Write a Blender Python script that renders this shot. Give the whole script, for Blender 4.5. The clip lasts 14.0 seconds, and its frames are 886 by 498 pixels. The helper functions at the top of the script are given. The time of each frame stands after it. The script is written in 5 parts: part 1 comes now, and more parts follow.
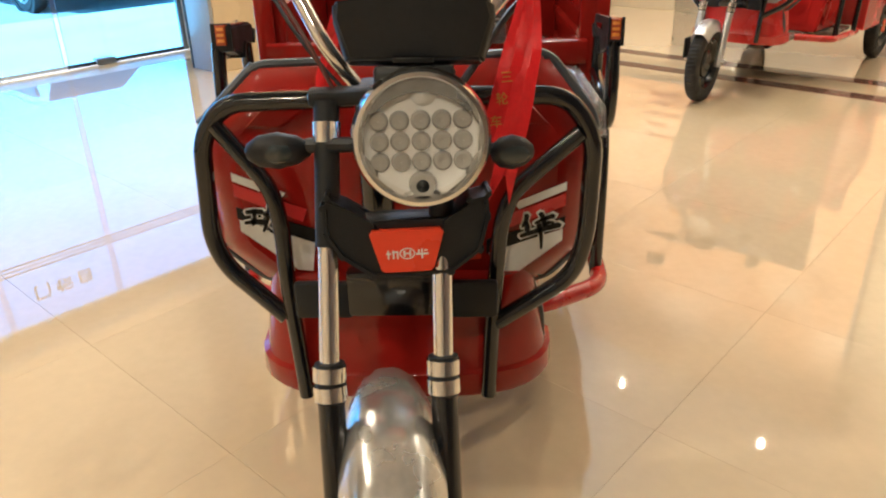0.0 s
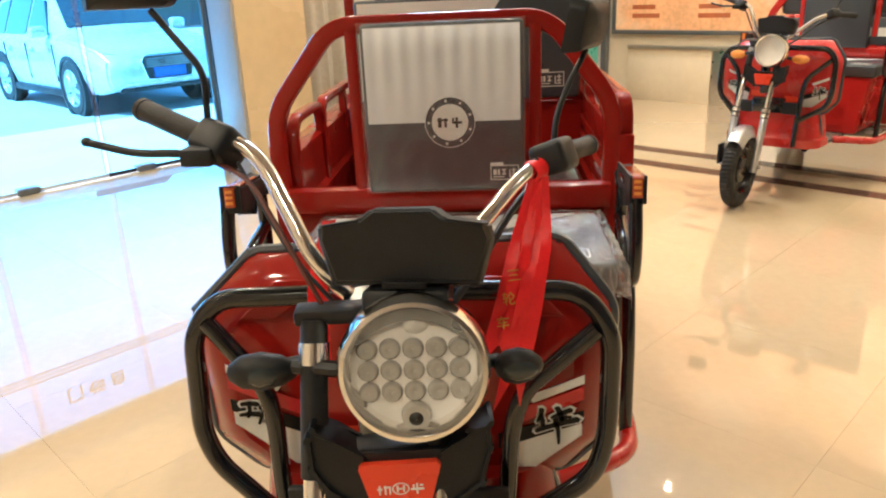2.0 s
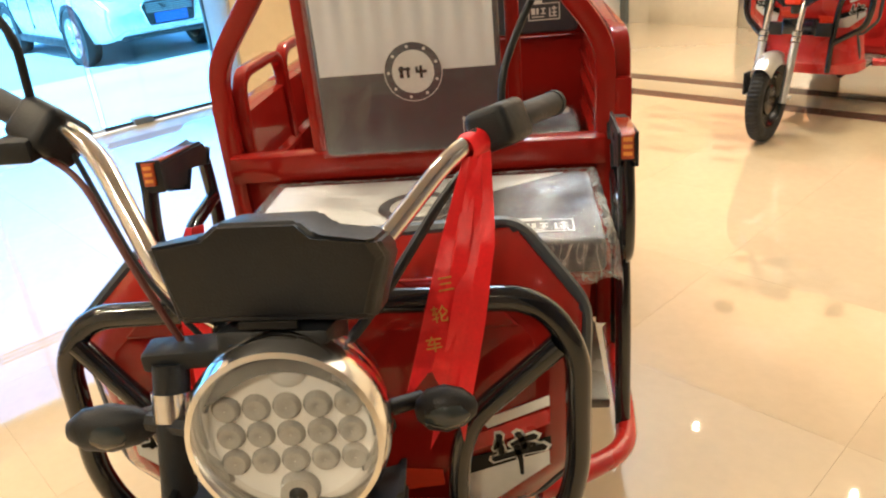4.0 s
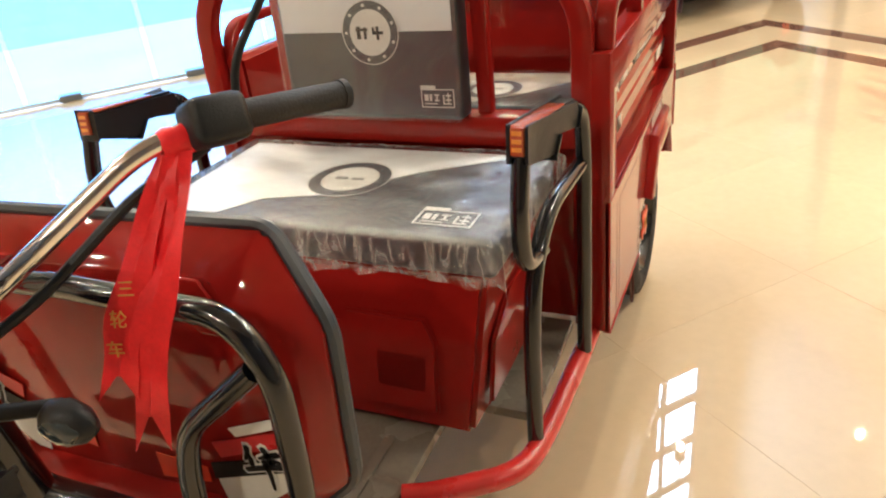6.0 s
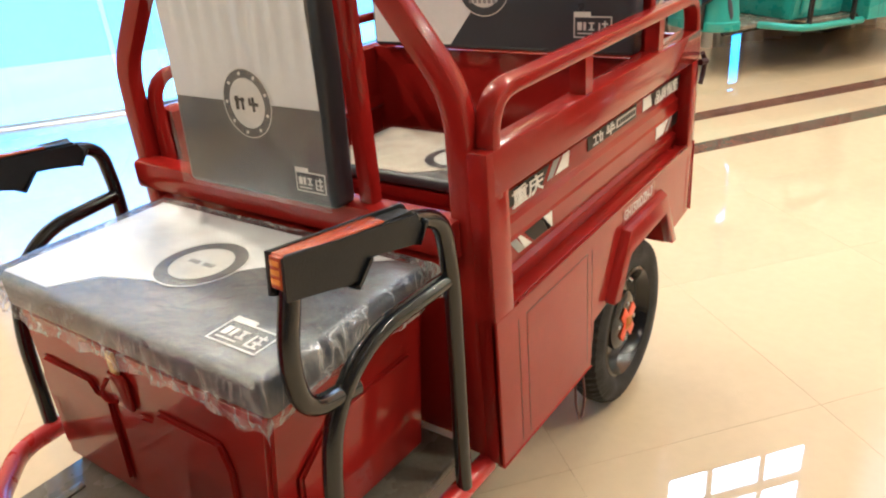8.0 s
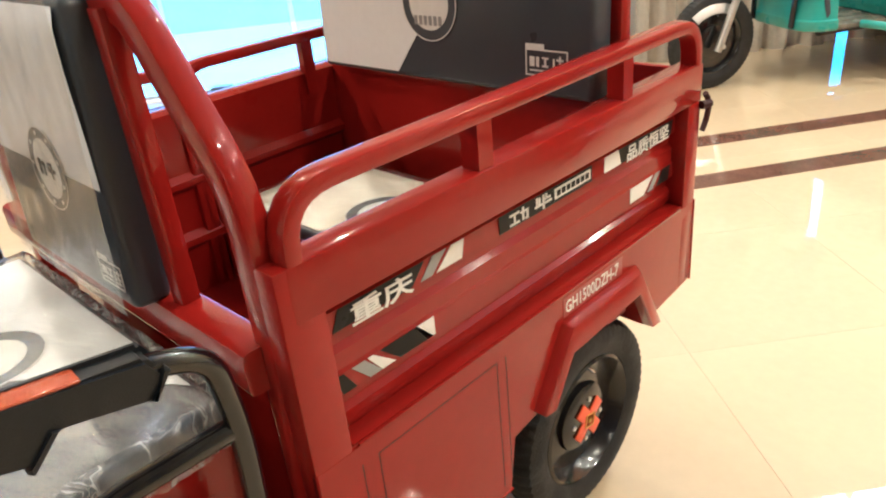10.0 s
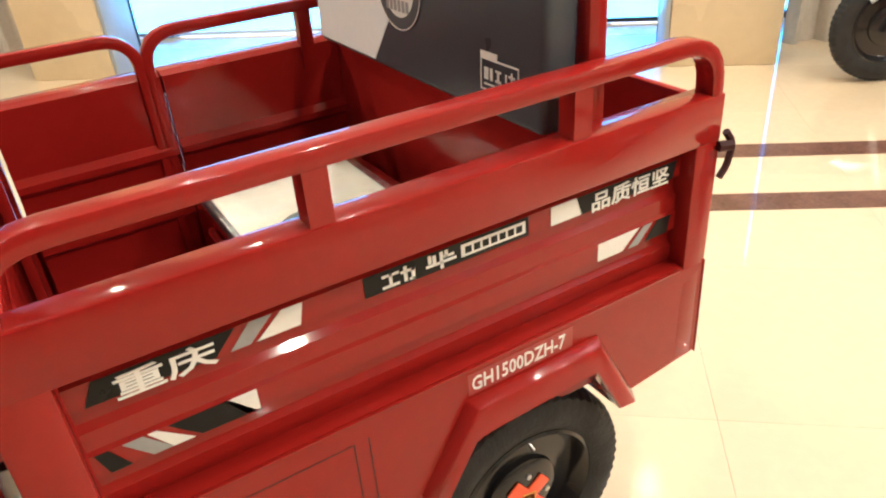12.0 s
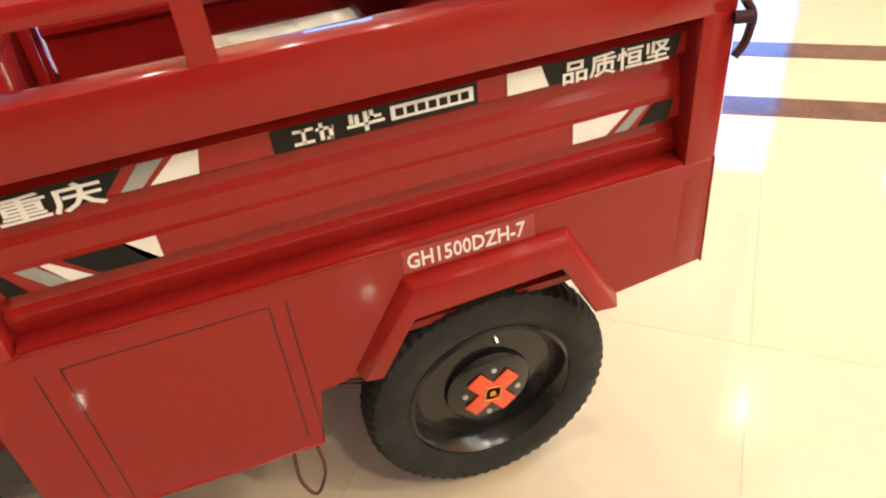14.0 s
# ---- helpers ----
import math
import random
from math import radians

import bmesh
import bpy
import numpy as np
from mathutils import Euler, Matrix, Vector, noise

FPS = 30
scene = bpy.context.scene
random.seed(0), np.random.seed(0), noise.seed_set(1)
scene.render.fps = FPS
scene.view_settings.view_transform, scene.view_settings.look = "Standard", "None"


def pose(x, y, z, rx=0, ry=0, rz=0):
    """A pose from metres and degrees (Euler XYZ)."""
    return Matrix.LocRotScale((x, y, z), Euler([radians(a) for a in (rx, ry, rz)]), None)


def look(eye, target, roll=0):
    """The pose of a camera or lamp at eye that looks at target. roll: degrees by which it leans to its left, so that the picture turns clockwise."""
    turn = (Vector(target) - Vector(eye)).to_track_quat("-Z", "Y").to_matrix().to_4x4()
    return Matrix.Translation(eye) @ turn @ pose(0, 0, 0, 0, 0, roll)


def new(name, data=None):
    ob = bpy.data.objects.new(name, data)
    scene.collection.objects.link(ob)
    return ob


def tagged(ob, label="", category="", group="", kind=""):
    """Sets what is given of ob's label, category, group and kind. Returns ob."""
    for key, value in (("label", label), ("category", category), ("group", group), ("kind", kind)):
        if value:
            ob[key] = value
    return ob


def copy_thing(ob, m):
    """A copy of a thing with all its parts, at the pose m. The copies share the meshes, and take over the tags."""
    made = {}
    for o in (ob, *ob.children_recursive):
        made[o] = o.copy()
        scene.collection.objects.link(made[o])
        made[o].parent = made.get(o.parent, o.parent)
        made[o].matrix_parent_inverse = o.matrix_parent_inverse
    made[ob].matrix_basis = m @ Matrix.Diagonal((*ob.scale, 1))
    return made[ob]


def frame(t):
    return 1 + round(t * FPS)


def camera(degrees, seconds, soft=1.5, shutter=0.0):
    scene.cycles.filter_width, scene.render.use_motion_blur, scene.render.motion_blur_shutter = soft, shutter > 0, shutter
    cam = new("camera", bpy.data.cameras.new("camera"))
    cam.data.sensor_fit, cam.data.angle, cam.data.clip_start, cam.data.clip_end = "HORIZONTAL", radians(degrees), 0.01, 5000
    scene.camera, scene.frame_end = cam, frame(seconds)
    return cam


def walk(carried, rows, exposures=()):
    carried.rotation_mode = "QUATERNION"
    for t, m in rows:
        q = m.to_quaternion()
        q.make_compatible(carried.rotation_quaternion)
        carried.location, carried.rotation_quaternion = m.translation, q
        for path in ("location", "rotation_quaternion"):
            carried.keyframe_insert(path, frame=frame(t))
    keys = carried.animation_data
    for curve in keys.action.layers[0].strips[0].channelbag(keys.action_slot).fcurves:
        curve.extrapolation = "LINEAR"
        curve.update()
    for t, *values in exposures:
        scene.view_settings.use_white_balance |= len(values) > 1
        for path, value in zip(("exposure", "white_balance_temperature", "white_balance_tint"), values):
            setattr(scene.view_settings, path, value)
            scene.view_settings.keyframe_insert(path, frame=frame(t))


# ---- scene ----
cam = camera(62.2, 14.0, soft=2.1)
# lifted so that the floor is at height 0
PATH = [
    (0, (0.063, -0.16, 1.316), (0.015, 1.638, 0.441), -1.2),
    (0.5, (0.075, -0.132, 1.365), (0.005, 1.696, 0.554), -1.5),
    (1, (0.079, -0.088, 1.412), (-0.02, 1.76, 0.653), -1.8),
    (1.5, (0.096, -0.03, 1.440), (-0.033, 1.832, 0.723), -2.3),
    (2, (0.124, 0.02, 1.473), (-0.028, 1.895, 0.795), -2.7),
    (4.5, (0.352, 0.396, 1.442), (0.067, 2.167, 0.557), -7.4),
    (5, (0.5, 0.468, 1.434), (0.059, 2.186, 0.511), -7.3),
    (5.5, (0.691, 0.533, 1.424), (0.039, 2.176, 0.488), -7.1),
    (6, (0.822, 0.606, 1.431), (0.064, 2.205, 0.498), -6.6),
    (6.5, (0.889, 0.737, 1.445), (0.076, 2.328, 0.545), -6.3),
    (7, (0.953, 0.871, 1.455), (0.078, 2.445, 0.585), -6.1),
    (7.5, (1.054, 1.009, 1.448), (0.076, 2.523, 0.581), -5.8),
    (8, (1.186, 1.131, 1.456), (0.106, 2.572, 0.585), -5.2),
    (8.5, (1.234, 1.265, 1.456), (0.105, 2.658, 0.571), -5.5),
    (9, (1.227, 1.43, 1.461), (0.059, 2.787, 0.570), -6.4),
    (11.5, (1.371, 2.172, 1.492), (-0.079, 3.139, 0.512), -3.9),
    (12, (1.333, 2.310, 1.488), (-0.163, 3.169, 0.473), -4.5),
    (12.5, (1.345, 2.429, 1.465), (-0.188, 3.151, 0.402), -4.2),
    (13, (1.385, 2.551, 1.433), (-0.172, 3.091, 0.3), -4.2),
    (13.5, (1.402, 2.608, 1.400), (-0.142, 3.062, 0.215), -5.1),
    (14, (1.413, 2.613, 1.375), (-0.111, 3.054, 0.158), -6.4),
]
walk(cam, [(t, look(eye, target, roll)) for t, eye, target, roll in PATH],
     exposures=[(0.0, 2.55, 5150, 10), (2.0, 2.70, 5250, 10), (4.5, 2.85, 5350, 10), (6.5, 2.93, 4950, 10), (9.0, 2.95, 4800, 10), (12.0, 3.05, 4800, 10), (14.0, 3.05, 4900, 10)])

# ---- light ----
world = bpy.data.worlds.new("world")
scene.world = world
world.use_nodes = True
_nt = world.node_tree
_bg = _nt.nodes["Background"]
_sky = _nt.nodes.new("ShaderNodeTexSky")
_sky.sky_type = "NISHITA"
_sky.sun_disc = False
_sky.sun_elevation = radians(50)
_sky.sun_rotation = radians(212)
_nt.links.new(_sky.outputs[0], _bg.inputs[0])
_bg.inputs[1].default_value = 0.15

sun_data = bpy.data.lights.new("sun", "SUN")
sun_data.energy, sun_data.angle, sun_data.color = 3.0, radians(0.6), (1.0, 0.97, 0.92)
sun = new("sun", sun_data)

# room axes: E1 runs along the glass front towards the back wall, E2 away from the glass front
E1, E2 = Vector((0.65, 0.76, 0)), Vector((0.76, -0.65, 0))
ROOM = math.degrees(math.atan2(E1.y, E1.x)) - 90
CEIL = 8.8


def at_room(a, b, z=0.0):
    """World place of a along E1 and b along E2."""
    p = E1 * a + E2 * b
    return Vector((p.x, p.y, z))


# along the street, high, so that it grazes past the glass front
sun.matrix_world = look((0, 0, 0), E1 * 0.60 + E2 * 0.10 + Vector((0, 0, -0.78)))


# ---- materials ----
def shader(name, color, rough=0.5, metal=0.0, vary=0.12, scale=8.0, bump=0.0, bump_scale=60.0, coat=0.0, spec=0.5,
           stain=0.0, stain_scale=1.5, random=0.0, dark=None, coat_ior=1.5, coat_rough=0.03):
    m = bpy.data.materials.new(name)
    m.use_nodes = True
    nt = m.node_tree
    b = nt.nodes["Principled BSDF"]
    b.inputs["Metallic"].default_value = metal
    b.inputs["Coat Weight"].default_value = coat
    b.inputs["Coat Roughness"].default_value = coat_rough
    b.inputs["Coat IOR"].default_value = coat_ior
    b.inputs["Specular IOR Level"].default_value = spec
    co = nt.nodes.new("ShaderNodeTexCoord")
    n1 = nt.nodes.new("ShaderNodeTexNoise")
    n1.inputs["Scale"].default_value, n1.inputs["Detail"].default_value = scale, 5
    n2 = nt.nodes.new("ShaderNodeTexNoise")
    n2.inputs["Scale"].default_value, n2.inputs["Detail"].default_value = scale * 9, 3
    nt.links.new(co.outputs["Object"], n1.inputs["Vector"])
    nt.links.new(co.outputs["Object"], n2.inputs["Vector"])
    add = nt.nodes.new("ShaderNodeMath")
    add.operation = "ADD"
    nt.links.new(n1.outputs[0], add.inputs[0])
    nt.links.new(n2.outputs[0], add.inputs[1])
    rmp = nt.nodes.new("ShaderNodeMapRange")
    rmp.inputs["From Min"].default_value, rmp.inputs["From Max"].default_value = 0.6, 1.4
    rmp.inputs["To Min"].default_value, rmp.inputs["To Max"].default_value = 1 - vary, 1 + vary
    nt.links.new(add.outputs[0], rmp.inputs["Value"])
    mul = nt.nodes.new("ShaderNodeMix")
    mul.data_type, mul.blend_type = "RGBA", "MULTIPLY"
    mul.inputs["Factor"].default_value = 1
    mul.inputs["A"].default_value = (*color, 1)
    nt.links.new(rmp.outputs[0], mul.inputs["B"])
    out = mul.outputs["Result"]
    if random:
        oi = nt.nodes.new("ShaderNodeObjectInfo")
        r2 = nt.nodes.new("ShaderNodeMapRange")
        r2.inputs["To Min"].default_value, r2.inputs["To Max"].default_value = 1 - random, 1 + random
        nt.links.new(oi.outputs["Random"], r2.inputs["Value"])
        m3 = nt.nodes.new("ShaderNodeMix")
        m3.data_type, m3.blend_type = "RGBA", "MULTIPLY"
        m3.inputs["Factor"].default_value = 1
        nt.links.new(out, m3.inputs["A"])
        nt.links.new(r2.outputs[0], m3.inputs["B"])
        out = m3.outputs["Result"]
    if stain:
        n3 = nt.nodes.new("ShaderNodeTexNoise")
        n3.inputs["Scale"].default_value, n3.inputs["Detail"].default_value = stain_scale, 8
        nt.links.new(co.outputs["Object"], n3.inputs["Vector"])
        r3 = nt.nodes.new("ShaderNodeMapRange")
        r3.inputs["From Min"].default_value, r3.inputs["From Max"].default_value = 0.5, 0.75
        r3.inputs["To Max"].default_value = stain
        nt.links.new(n3.outputs[0], r3.inputs["Value"])
        m4 = nt.nodes.new("ShaderNodeMix")
        m4.data_type = "RGBA"
        m4.inputs["B"].default_value = (*(dark or [c * 0.6 for c in color]), 1)
        nt.links.new(r3.outputs[0], m4.inputs["Factor"])
        nt.links.new(out, m4.inputs["A"])
        out = m4.outputs["Result"]
    nt.links.new(out, b.inputs["Base Color"])
    rr = nt.nodes.new("ShaderNodeMapRange")
    rr.inputs["From Min"].default_value, rr.inputs["From Max"].default_value = 0.3, 0.7
    rr.inputs["To Min"].default_value, rr.inputs["To Max"].default_value = rough * 0.8, min(1.0, rough * 1.25)
    nt.links.new(n1.outputs[0], rr.inputs["Value"])
    nt.links.new(rr.outputs[0], b.inputs["Roughness"])
    if bump:
        nb = nt.nodes.new("ShaderNodeTexNoise")
        nb.inputs["Scale"].default_value, nb.inputs["Detail"].default_value = bump_scale, 4
        nt.links.new(co.outputs["Object"], nb.inputs["Vector"])
        bp = nt.nodes.new("ShaderNodeBump")
        bp.inputs["Strength"].default_value, bp.inputs["Distance"].default_value = bump, 0.01
        nt.links.new(nb.outputs[0], bp.inputs["Height"])
        nt.links.new(bp.outputs[0], b.inputs["Normal"])
    return m


def emitter(name, color, power):
    m = bpy.data.materials.new(name)
    m.use_nodes = True
    b = m.node_tree.nodes["Principled BSDF"]
    b.inputs["Base Color"].default_value = (*color, 1)
    b.inputs["Emission Color"].default_value = (*color, 1)
    b.inputs["Emission Strength"].default_value = power
    return m


def clear(name, tint=(1, 1, 1), rough=0.0, ior=1.45, mix=0.0, shine=0.0, relief=0.03, crease=0.0):
    """Thin clear sheet: mostly let through, with a gloss by Fresnel. crease: white streaks painted for glints on folds.
    """
    m = bpy.data.materials.new(name)
    m.use_nodes = True
    nt = m.node_tree
    nt.nodes.remove(nt.nodes["Principled BSDF"])
    tr = nt.nodes.new("ShaderNodeBsdfTransparent")
    tr.inputs[0].default_value = (*tint, 1)
    gl = nt.nodes.new("ShaderNodeBsdfGlossy")
    gl.inputs["Roughness"].default_value = rough
    fr = nt.nodes.new("ShaderNodeFresnel")
    fr.inputs["IOR"].default_value = ior
    gain = nt.nodes.new("ShaderNodeMath")
    gain.operation, gain.inputs[1].default_value, gain.use_clamp = "MULTIPLY_ADD", 1.0, True
    gain.inputs[2].default_value = shine
    nt.links.new(fr.outputs[0], gain.inputs[0])
    mx = nt.nodes.new("ShaderNodeMixShader")
    nt.links.new(gain.outputs[0], mx.inputs[0])
    nt.links.new(tr.outputs[0], mx.inputs[1])
    nt.links.new(gl.outputs[0], mx.inputs[2])
    last = mx.outputs[0]
    if mix:
        di = nt.nodes.new("ShaderNodeBsdfDiffuse")
        di.inputs[0].default_value = (0.8, 0.8, 0.8, 1)
        m2 = nt.nodes.new("ShaderNodeMixShader")
        co = nt.nodes.new("ShaderNodeTexCoord")
        nz = nt.nodes.new("ShaderNodeTexNoise")
        nz.inputs["Scale"].default_value, nz.inputs["Detail"].default_value = 11, 6
        nz.inputs["Distortion"].default_value = 2.2
        nt.links.new(co.outputs["Object"], nz.inputs["Vector"])
        mr = nt.nodes.new("ShaderNodeMapRange")
        mr.inputs["From Min"].default_value, mr.inputs["From Max"].default_value = 0.4, 0.75
        mr.inputs["To Max"].default_value = mix
        nt.links.new(nz.outputs[0], mr.inputs["Value"])
        amount = mr.outputs[0]
        if crease:
            nc = nt.nodes.new("ShaderNodeTexNoise")
            nc.inputs["Scale"].default_value, nc.inputs["Detail"].default_value, nc.inputs["Distortion"].default_value = 11, 2.0, 0.9
            stretch = nt.nodes.new("ShaderNodeMapping")
            stretch.inputs["Rotation"].default_value = (0.5, 0.55, 0)
            stretch.inputs["Scale"].default_value = (2.4, 2.4, 0.45)
            nt.links.new(co.outputs["Object"], stretch.inputs["Vector"])
            nt.links.new(stretch.outputs[0], nc.inputs["Vector"])
            off = nt.nodes.new("ShaderNodeMath")
            off.operation, off.inputs[1].default_value = "SUBTRACT", 0.5
            mag = nt.nodes.new("ShaderNodeMath")
            mag.operation = "ABSOLUTE"
            glint = nt.nodes.new("ShaderNodeMapRange")
            glint.inputs["From Min"].default_value, glint.inputs["From Max"].default_value = 0.0, 0.075
            glint.inputs["To Min"].default_value, glint.inputs["To Max"].default_value = crease, 0.0
            both = nt.nodes.new("ShaderNodeMath")
            both.operation = "ADD"
            nt.links.new(nc.outputs[0], off.inputs[0])
            nt.links.new(off.outputs[0], mag.inputs[0])
            nt.links.new(mag.outputs[0], glint.inputs["Value"])
            nt.links.new(glint.outputs[0], both.inputs[0])
            nt.links.new(amount, both.inputs[1])
            amount = both.outputs[0]
        nt.links.new(amount, m2.inputs[0])
        nt.links.new(last, m2.inputs[1])
        nt.links.new(di.outputs[0], m2.inputs[2])
        bp = nt.nodes.new("ShaderNodeBump")
        bp.inputs["Strength"].default_value, bp.inputs["Distance"].default_value = 1.0, relief
        nz.inputs["Roughness"].default_value = 0.62
        nt.links.new(nz.outputs[0], bp.inputs["Height"])
        nt.links.new(bp.outputs[0], gl.inputs["Normal"])
        last = m2.outputs[0]
    nt.links.new(last, nt.nodes["Material Output"].inputs["Surface"])
    return m


M = {}
M["tile"] = shader("polished_tile", (0.62, 0.495, 0.325), 0.018, vary=0.05, scale=2.5, stain=0.25, stain_scale=3, random=0.03, dark=(0.60, 0.46, 0.29), spec=0.2, coat=1.0, coat_ior=1.62, coat_rough=0.012)
M["grout"] = shader("grout", (0.60, 0.48, 0.32), 0.2, vary=0.15)
M["band"] = shader("brown_stone", (0.13, 0.065, 0.045), 0.10, vary=0.3, scale=6, stain=0.4, stain_scale=9, dark=(0.07, 0.035, 0.025))
M["red"] = shader("crimson_paint", (0.265, 0.0102, 0.0050), 0.34, vary=0.05, scale=4, coat=1.0, bump=0.03, bump_scale=7, spec=0.03, coat_ior=1.40, coat_rough=0.06)
M["groove"] = shader("shadowed_seam", (0.035, 0.003, 0.003), 0.7, vary=0.1)
M["teal"] = shader("teal_paint", (0.05, 0.33, 0.30), 0.3, vary=0.08, scale=4, coat=0.4)
M["orange_red"] = shader("vermilion_paint", (0.52, 0.025, 0.018), 0.25, vary=0.06, scale=4, coat=0.5)
M["black"] = shader("black_gloss_tube", (0.005, 0.006, 0.008), 0.14, vary=0.15, scale=10, coat=0.5)
M["plastic"] = shader("black_plastic", (0.008, 0.010, 0.013), 0.42, vary=0.2, scale=12, spec=0.38, bump=0.15, bump_scale=400)
M["grip"] = shader("grip_rubber", (0.02, 0.02, 0.022), 0.65, vary=0.2, bump=0.2, bump_scale=300)
M["chrome"] = shader("chrome", (0.90, 0.88, 0.85), 0.13, metal=1.0, vary=0.05)
M["fender"] = shader("satin_fender_metal", (0.66, 0.65, 0.63), 0.24, metal=0.75, vary=0.15, scale=14, coat=0.5)
M["alu"] = shader("cast_aluminium", (0.62, 0.62, 0.62), 0.32, metal=0.9, vary=0.1, bump=0.08, bump_scale=200)
M["reflector"] = shader("lamp_reflector", (0.95, 0.93, 0.90), 0.22, metal=0.0, vary=0.05, scale=30, coat=0.4)
M["lens"] = shader("led_lens", (0.48, 0.46, 0.42), 0.12, metal=0.0, vary=0.12, scale=60, coat=1.0)
M["tyre"] = shader("tyre_rubber", (0.013, 0.013, 0.013), 0.7, vary=0.25, scale=14, bump=0.25, bump_scale=160)
M["rim"] = shader("black_rim", (0.009, 0.009, 0.010), 0.16, vary=0.2, coat=0.3)
M["hub"] = shader("orange_hub_cap", (0.85, 0.11, 0.025), 0.35, vary=0.1)
M["amber"] = shader("amber_reflector", (0.42, 0.075, 0.02), 0.15, vary=0.15, scale=60, coat=0.8, bump=0.3, bump_scale=350)
M["amber_lamp"] = shader("amber_lamp", (0.75, 0.28, 0.03), 0.15, vary=0.12, scale=50, coat=0.8)
M["orange"] = shader("orange_badge", (0.72, 0.055, 0.012), 0.3, vary=0.06)
M["ribbon"] = shader("red_satin", (0.88, 0.012, 0.012), 0.45, vary=0.1, scale=20, bump=0.1, bump_scale=300)
M["gold"] = shader("gold_print", (0.75, 0.36, 0.05), 0.4, vary=0.1)
M["brass"] = shader("brass", (0.70, 0.55, 0.25), 0.3, metal=0.8, vary=0.1)
M["seat_dark"] = shader("dark_grey_vinyl", (0.050, 0.060, 0.074), 0.34, vary=0.05, scale=10, bump=0.08, bump_scale=250)
M["seat_light"] = shader("light_grey_vinyl", (0.80, 0.81, 0.83), 0.38, vary=0.03, scale=7, bump=0.06, bump_scale=200)
M["seat_beige"] = shader("cream_vinyl", (0.76, 0.70, 0.60), 0.3, vary=0.08, scale=7, bump=0.1, bump_scale=200)
M["white"] = shader("white_print", (0.78, 0.77, 0.74), 0.4, vary=0.05)
M["grey_print"] = shader("grey_print", (0.30, 0.30, 0.30), 0.4, vary=0.1)
M["black_print"] = shader("black_print", (0.009, 0.009, 0.009), 0.3, vary=0.1, spec=0.2)
M["sticker"] = shader("faded_red_sticker", (0.31, 0.024, 0.016), 0.35, vary=0.08, coat=0.3)
M["red_print"] = shader("red_print", (0.55, 0.02, 0.02), 0.3, vary=0.1)
M["deck"] = shader("grey_floor_mat", (0.17, 0.16, 0.13), 0.25, vary=0.15, scale=10, stain=0.3, stain_scale=6, dark=(0.22, 0.20, 0.16))
M["wrap"] = clear("plastic_wrap", (0.98, 0.98, 0.98), 0.24, 1.6, 0.02, 0.17, 0.012)
M["wrap_drape"] = clear("draped_plastic_wrap", (0.98, 0.98, 0.98), 0.16, 1.5, 0.05, 0.08, 0.02, 0.34)
M["wrap_hem"] = clear("doubled_plastic_hem", (0.98, 0.98, 0.98), 0.16, 1.5, 0.55, 0.10, 0.02, 0.14)
M["taut_wrap"] = clear("taut_plastic_wrap", (0.98, 0.98, 0.98), 0.24, 1.5, 0.02, 0.12, 0.003)
M["glass"] = clear("window_glass", (0.97, 0.98, 0.98), 0.0, 1.45)
# glass tint pushed to blue, for the cool cast of daylight outside
M["daylight_tint_glass"] = clear("daylight_tint_glass", (0.53, 0.86, 1.0), 0.0, 1.45)
M["mirror"] = shader("mirror", (0.85, 0.85, 0.85), 0.02, metal=1.0, vary=0.02)
M["column"] = shader("yellow_marble", (0.66, 0.54, 0.34), 0.25, vary=0.06, scale=1.2, stain=0.3, stain_scale=2.2, dark=(0.55, 0.38, 0.20))
M["wall"] = shader("cream_wall", (0.70, 0.62, 0.48), 0.5, vary=0.05, scale=1.5)
M["dim_side"] = shader("dark_unseen_wall", (0.22, 0.17, 0.13), 0.5, vary=0.1, scale=1.5)
M["ceiling"] = shader("buff_ceiling", (0.48, 0.42, 0.34), 0.8, vary=0.03)
M["steel"] = shader("brushed_steel", (0.55, 0.53, 0.50), 0.3, metal=0.85, vary=0.1, scale=3)
M["frame"] = shader("grey_aluminium", (0.16, 0.18, 0.20), 0.35, metal=0.5, vary=0.1)
M["jamb"] = shader("pale_blue_grey", (0.36, 0.40, 0.45), 0.4, metal=0.3, vary=0.05, scale=3)
M["door_seal"] = clear("pale_door_seal", (0.60, 0.72, 0.86), 0.2, 1.45, 0.08, 0.03)
M["door_print"] = shader("grey_door_print", (0.10, 0.12, 0.15), 0.5, vary=0.05)
M["curtain"] = shader("grey_curtain", (0.52, 0.47, 0.40), 0.85, vary=0.12, scale=3)
M["poster"] = shader("peach_poster", (0.85, 0.48, 0.25), 0.4, vary=0.25, scale=2.5, stain=0.8, stain_scale=1.8, dark=(0.85, 0.75, 0.60))
M["poster_ink"] = shader("poster_ink", (0.45, 0.13, 0.05), 0.5, vary=0.2)
M["pavement"] = shader("pale_paving", (0.64, 0.64, 0.63), 0.7, vary=0.1, scale=2, stain=0.3, stain_scale=1.0, random=0.06)
M["road"] = shader("concrete_road", (0.36, 0.36, 0.36), 0.8, vary=0.15, scale=3, bump=0.2, bump_scale=80)
M["car"] = shader("silver_car_paint", (0.55, 0.55, 0.56), 0.25, metal=0.3, vary=0.04, coat=0.8)
M["car_glass"] = shader("dark_car_glass", (0.03, 0.04, 0.045), 0.05, vary=0.1, coat=0.5)
M["plate"] = shader("blue_plate", (0.03, 0.08, 0.35), 0.4, vary=0.1)
